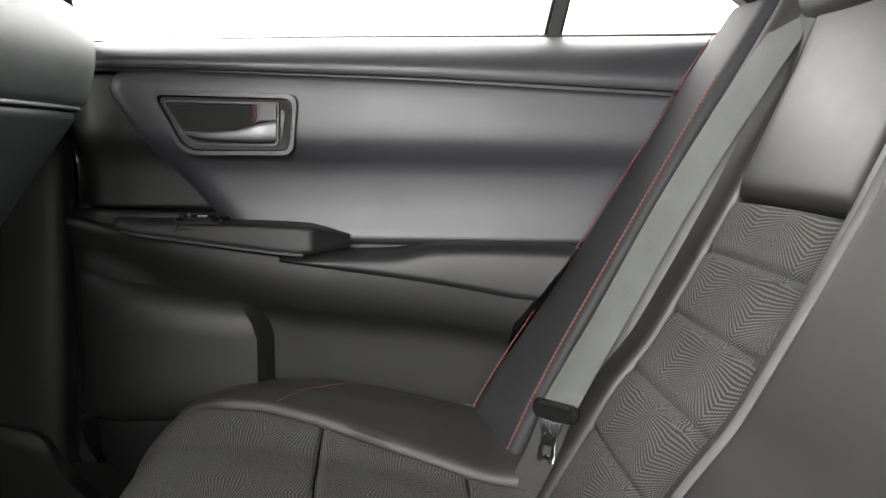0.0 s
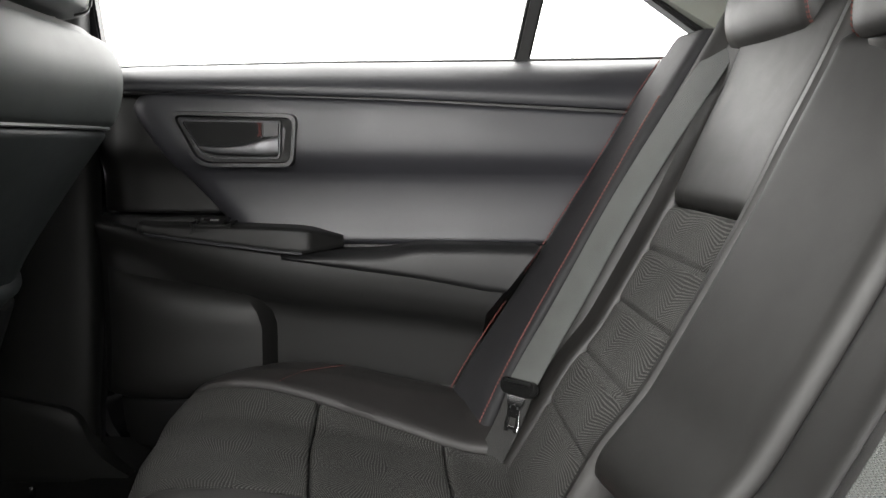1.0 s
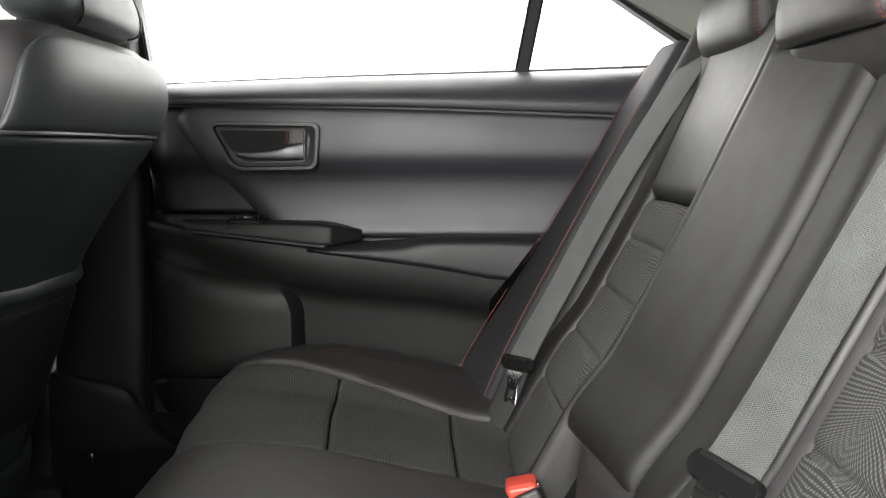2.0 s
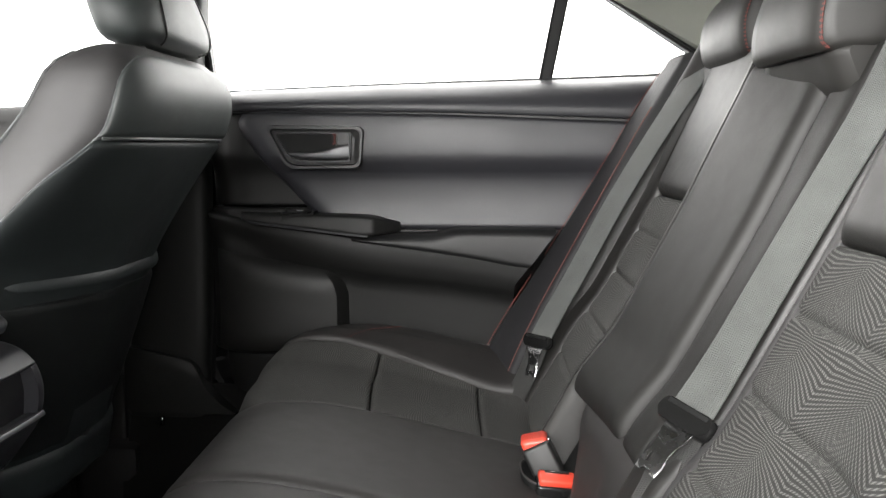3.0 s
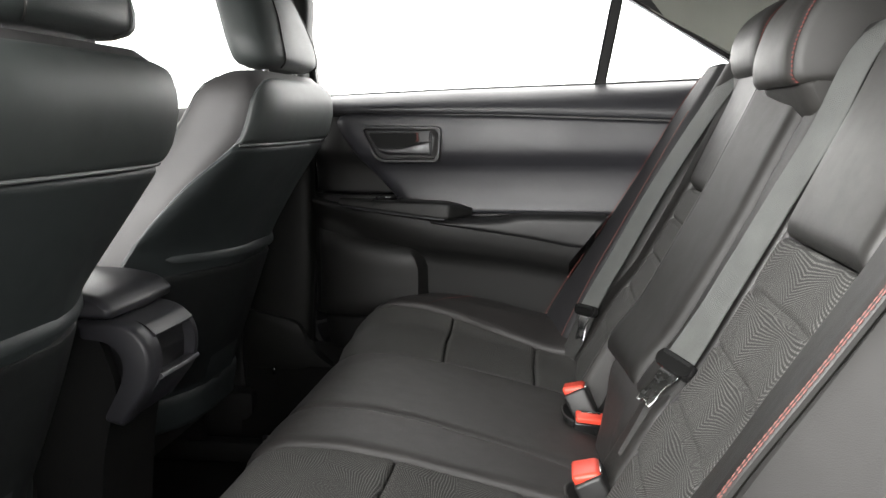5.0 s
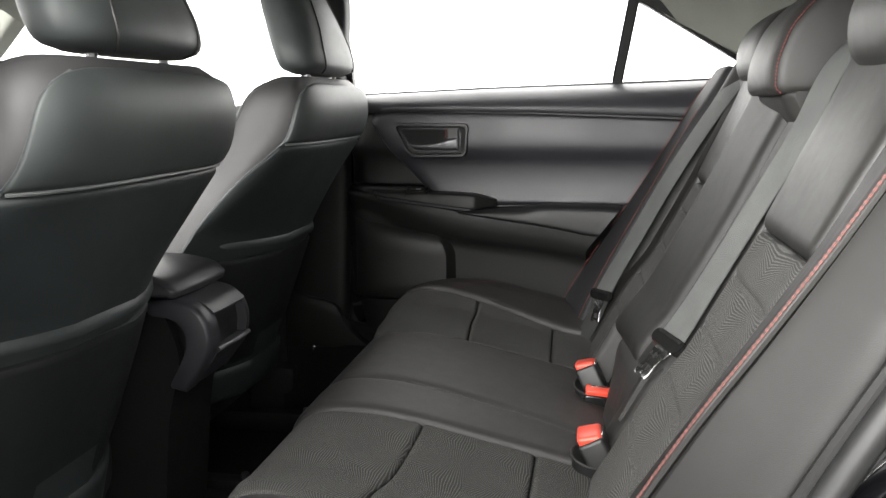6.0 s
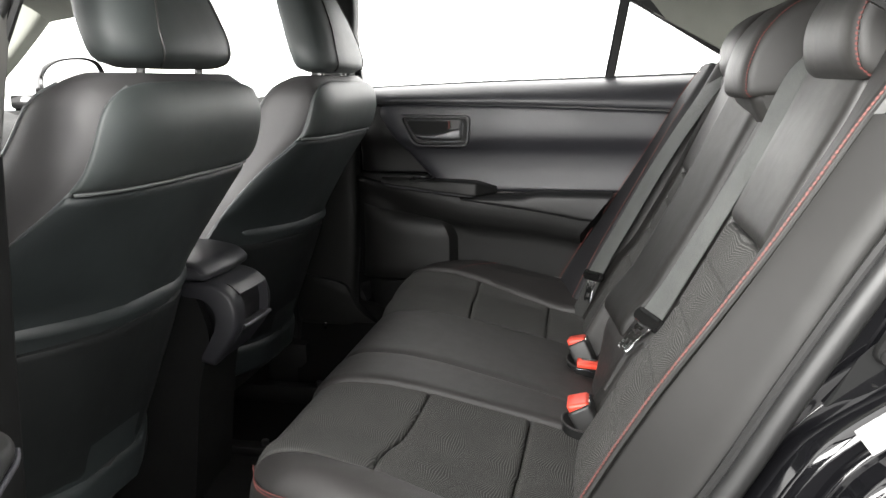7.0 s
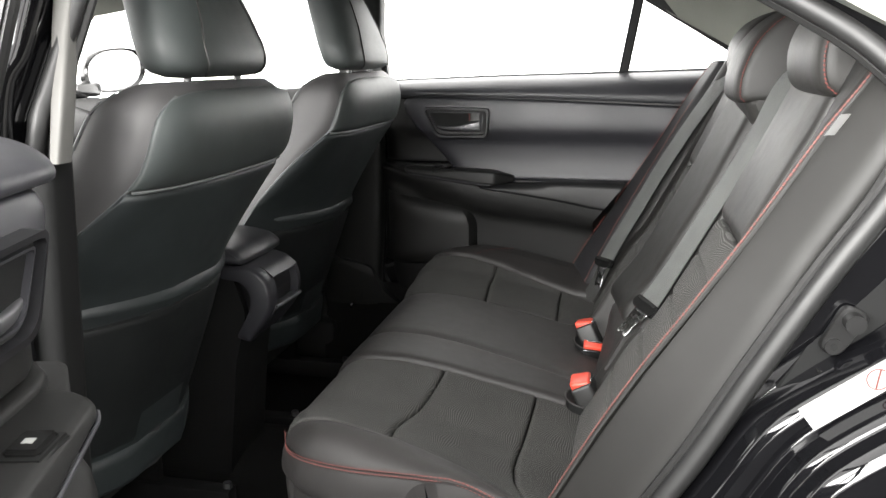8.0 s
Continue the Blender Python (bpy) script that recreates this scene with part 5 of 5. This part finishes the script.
def build_belt(path, across, wide, hang, label, lift=0.0):
    """path: of the webbing from its slider up; across: the webbing's width at both ends; wide, hang: the slider's long way and the tongue's."""
    belt = thing("seat_belt", path[0], label, "seat belt", "seat belts")
    line = smooth_line(path, 60)
    side = lambda t: Vector(wide).normalized().lerp(Vector(across[0]).lerp(Vector(across[1]), t), min(1.0, t * 4))
    part("webbing", ribbon(line, 0.047, side), BELT, belt, "grey woven webbing")
    # slider and tongue at the lower end, hanging on the webbing
    w = Vector(wide).normalized()
    t = Vector(hang)
    t = (t - t.dot(w) * w).normalized()
    n = t.cross(w)
    if n.x > 0:
        n = -n
    m = Matrix(((w.x, t.x, n.x, line[0].x), (w.y, t.y, n.y, line[0].y), (w.z, t.z, n.z, line[0].z), (0, 0, 0, 1)))
    slot = rounded([(-0.031, -0.013), (0.031, -0.013), (0.034, 0.002), (0.026, 0.011), (-0.026, 0.011), (-0.034, 0.002)], 0.008, 4)
    bm = bmesh.new()
    loops = [[bm.verts.new(m @ Vector((u * k, v * k, h))) for u, v in slot] for k, h in ((0.94, -0.006), (1, -0.003), (1, 0.004), (0.92, 0.008))]
    for a, b in zip(loops, loops[1:]):
        for k in range(len(slot)):
            bm.faces.new((a[k], a[(k + 1) % len(slot)], b[(k + 1) % len(slot)], b[k]))
    bm.faces.new(loops[0])
    bm.faces.new(loops[-1])
    slider = part("slider", bm, GLOSS, belt, "black plastic slider")
    part("slider_slot", moved(box((-0.0245, -0.011, 0.006), (0.0245, -0.006, 0.0092), 0.001), m), TRIM_DEEP, slider)
    # chrome tongue with its square hole: four bars round an opening
    bm = bmesh.new()
    outline = [(-0.017, 0.010), (-0.016, 0.018), (-0.0125, 0.027), (-0.0115, 0.040), (-0.0135, 0.052), (-0.0125, 0.062), (-0.006, 0.062), (-0.0035, 0.0585), (0.0035, 0.0585), (0.006, 0.062), (0.0125, 0.062), (0.0135, 0.052), (0.0115, 0.040), (0.0125, 0.027), (0.016, 0.018), (0.017, 0.010)]
    hole = [(-0.0065, 0.041), (-0.0065, 0.041), (-0.0065, 0.041), (-0.0065, 0.0425), (-0.0065, 0.050), (-0.0065, 0.0525), (-0.005, 0.0525), (-0.003, 0.0525), (0.003, 0.0525), (0.005, 0.0525), (0.0065, 0.0525), (0.0065, 0.050), (0.0065, 0.0425), (0.0065, 0.041), (0.0065, 0.041), (0.0065, 0.041)]
    c = Vector((0, 0.036, 0))
    def inset(q, k, h):
        return m @ Vector((q[0] * k, c.y + (q[1] - c.y) * k, h + lift))
    loops = [[bm.verts.new(inset(q, k, h)) for q in o] for o, k, h in ((outline, 0.95, -0.0012), (outline, 1.0, -0.0004), (outline, 1.0, 0.0006), (outline, 0.94, 0.0014), (hole, 1.06, 0.0014), (hole, 1.0, 0.0008), (hole, 1.0, -0.0012))]
    for a, b in zip(loops, loops[1:] + loops[:1]):
        for k in range(len(outline)):
            e = (k + 1) % len(outline)
            vs = [a[k], a[e], b[e], b[k]]
            bm.faces.new(vs)
    bmesh.ops.remove_doubles(bm, verts=bm.verts, dist=1e-5)
    bmesh.ops.dissolve_degenerate(bm, edges=bm.edges, dist=1e-5)
    part("tongue", bm, TONGUE, belt, "chromed latch tongue with a square hole")
    # lap part of the webbing that runs from the slider down behind the cushion
    low = smooth_line([line[0] - n * 0.004, line[0] + Vector((-0.018, -0.002, -0.055)), line[0] + Vector((-0.055, -0.004, -0.13))], 12)
    part("lap_webbing", ribbon(low, 0.046, side(0)), BELT_DARK, belt, "dark lap webbing")
    return belt


build_belt([(0.187, -0.148, 0.484), (0.214, -0.147, 0.53), (0.250, -0.143, 0.595), (0.300, -0.143, 0.690), (0.345, -0.150, 0.780), (0.382, -0.160, 0.870), (0.43, -0.175, 0.915)], ((0.5, -0.85, 0), (0.35, -0.93, 0)), (0.040, -0.062, -0.013), (-0.043, -0.009, -0.039), "grey seat belt hanging over the backrest from the shelf")
build_belt([(0.100, 0.530, 0.394), (0.128, 0.524, 0.452), (0.165, 0.525, 0.52), (0.228, 0.528, 0.640), (0.292, 0.530, 0.75), (0.352, 0.535, 0.842), (0.40, 0.56, 0.90), (0.46, 0.60, 0.93)], ((0.6, -0.8, 0), (0.6, -0.8, 0)), (0.042, -0.050, 0.002), (-0.016, -0.004, -0.055), "grey seat belt hanging down beside the rear door", 0.004)


def build_buckle(at, turn, label):
    m = Matrix.Translation(at) @ Euler((radians(turn[0]), radians(turn[1]), radians(turn[2]))).to_matrix().to_4x4() @ Matrix.Scale(1.15, 4)
    b = thing("belt_buckle", at, label, "belt buckle", "belt buckles")
    part("buckle_body", moved(box((-0.017, -0.027, -0.072), (0.017, 0.027, 0.010), 0.005, 3), m), RUBBER, b)
    bm = box((-0.015, -0.023, 0.004), (0.016, 0.023, 0.021), 0.005, 3)
    for v in bm.verts:
        if v.co.z > 0.012:
            v.co.z -= 0.25 * (v.co.x + 0.016)
    part("release_button", moved(bm, m), RED, b, "orange-red release button")
    part("latch_slot", moved(box((0.0158, -0.018, 0.006), (0.0178, 0.018, 0.0105), 0.0008), m), CHROME, b, "thin bright slot")
    return b


build_buckle((0.075, 0.175, 0.332), (-9, -26, 0), "upright black seat belt buckle with a red button")
sunk = thing("belt_buckle", (0.094, 0.117, 0.28), "seat belt buckle sunk between the cushions, only its red button showing", "belt buckle", "belt buckles")
lying = Matrix.Translation((0.095, 0.122, 0.311)) @ Euler((radians(10), radians(6), radians(4))).to_matrix().to_4x4()
part("buckle_body", moved(box((-0.026, -0.016, -0.045), (0.026, 0.016, -0.003), 0.004, 3), lying), GLOSS, sunk)
part("release_button", moved(box((-0.024, -0.014, -0.004), (0.024, 0.012, 0.006), 0.003, 3), lying), RED, sunk, "flat orange-red button")
part("latch_slot", moved(box((-0.016, 0.004, 0.0055), (0.016, 0.009, 0.0072), 0.0006), lying), CHROME, sunk, "thin bright slot")
build_buckle((0.085, -0.148, 0.328), (0, -28, 0), "black seat belt buckle with a red button in a cloth sleeve")


def build_well(at, long, wide, label):
    """The stitched slot of the cushion from which a buckle stands: a dark floor and a raised rim."""
    well = thing("buckle_slot", at, label, "seat slot", "buckle slots")
    c = Vector(at)
    turn = np.linspace(0, 2 * math.pi, 30, endpoint=False)
    rim = [c + Vector((long * sc(math.cos(a), 0.8), wide * sc(math.sin(a), 0.8), -0.28 * long * math.cos(a))) for a in turn]
    part("rim", tube(rim, 0.0020, 8, True), CUSHION_HIDE, well)
    part("slot_floor", loft([[c + (p - c) * k + Vector((0, 0, h)) for p in rim] for k, h in ((0.98, -0.02), (0.98, 0.0005), (0.5, -0.002))]), TRIM_DEEP, well)


build_well((0.080, 0.158, 0.3035), 0.030, 0.040, "dark slot in the leather cushion round two buckles")
build_well((0.083, -0.148, 0.3025), 0.030, 0.034, "dark slot in the leather cushion round a buckle")
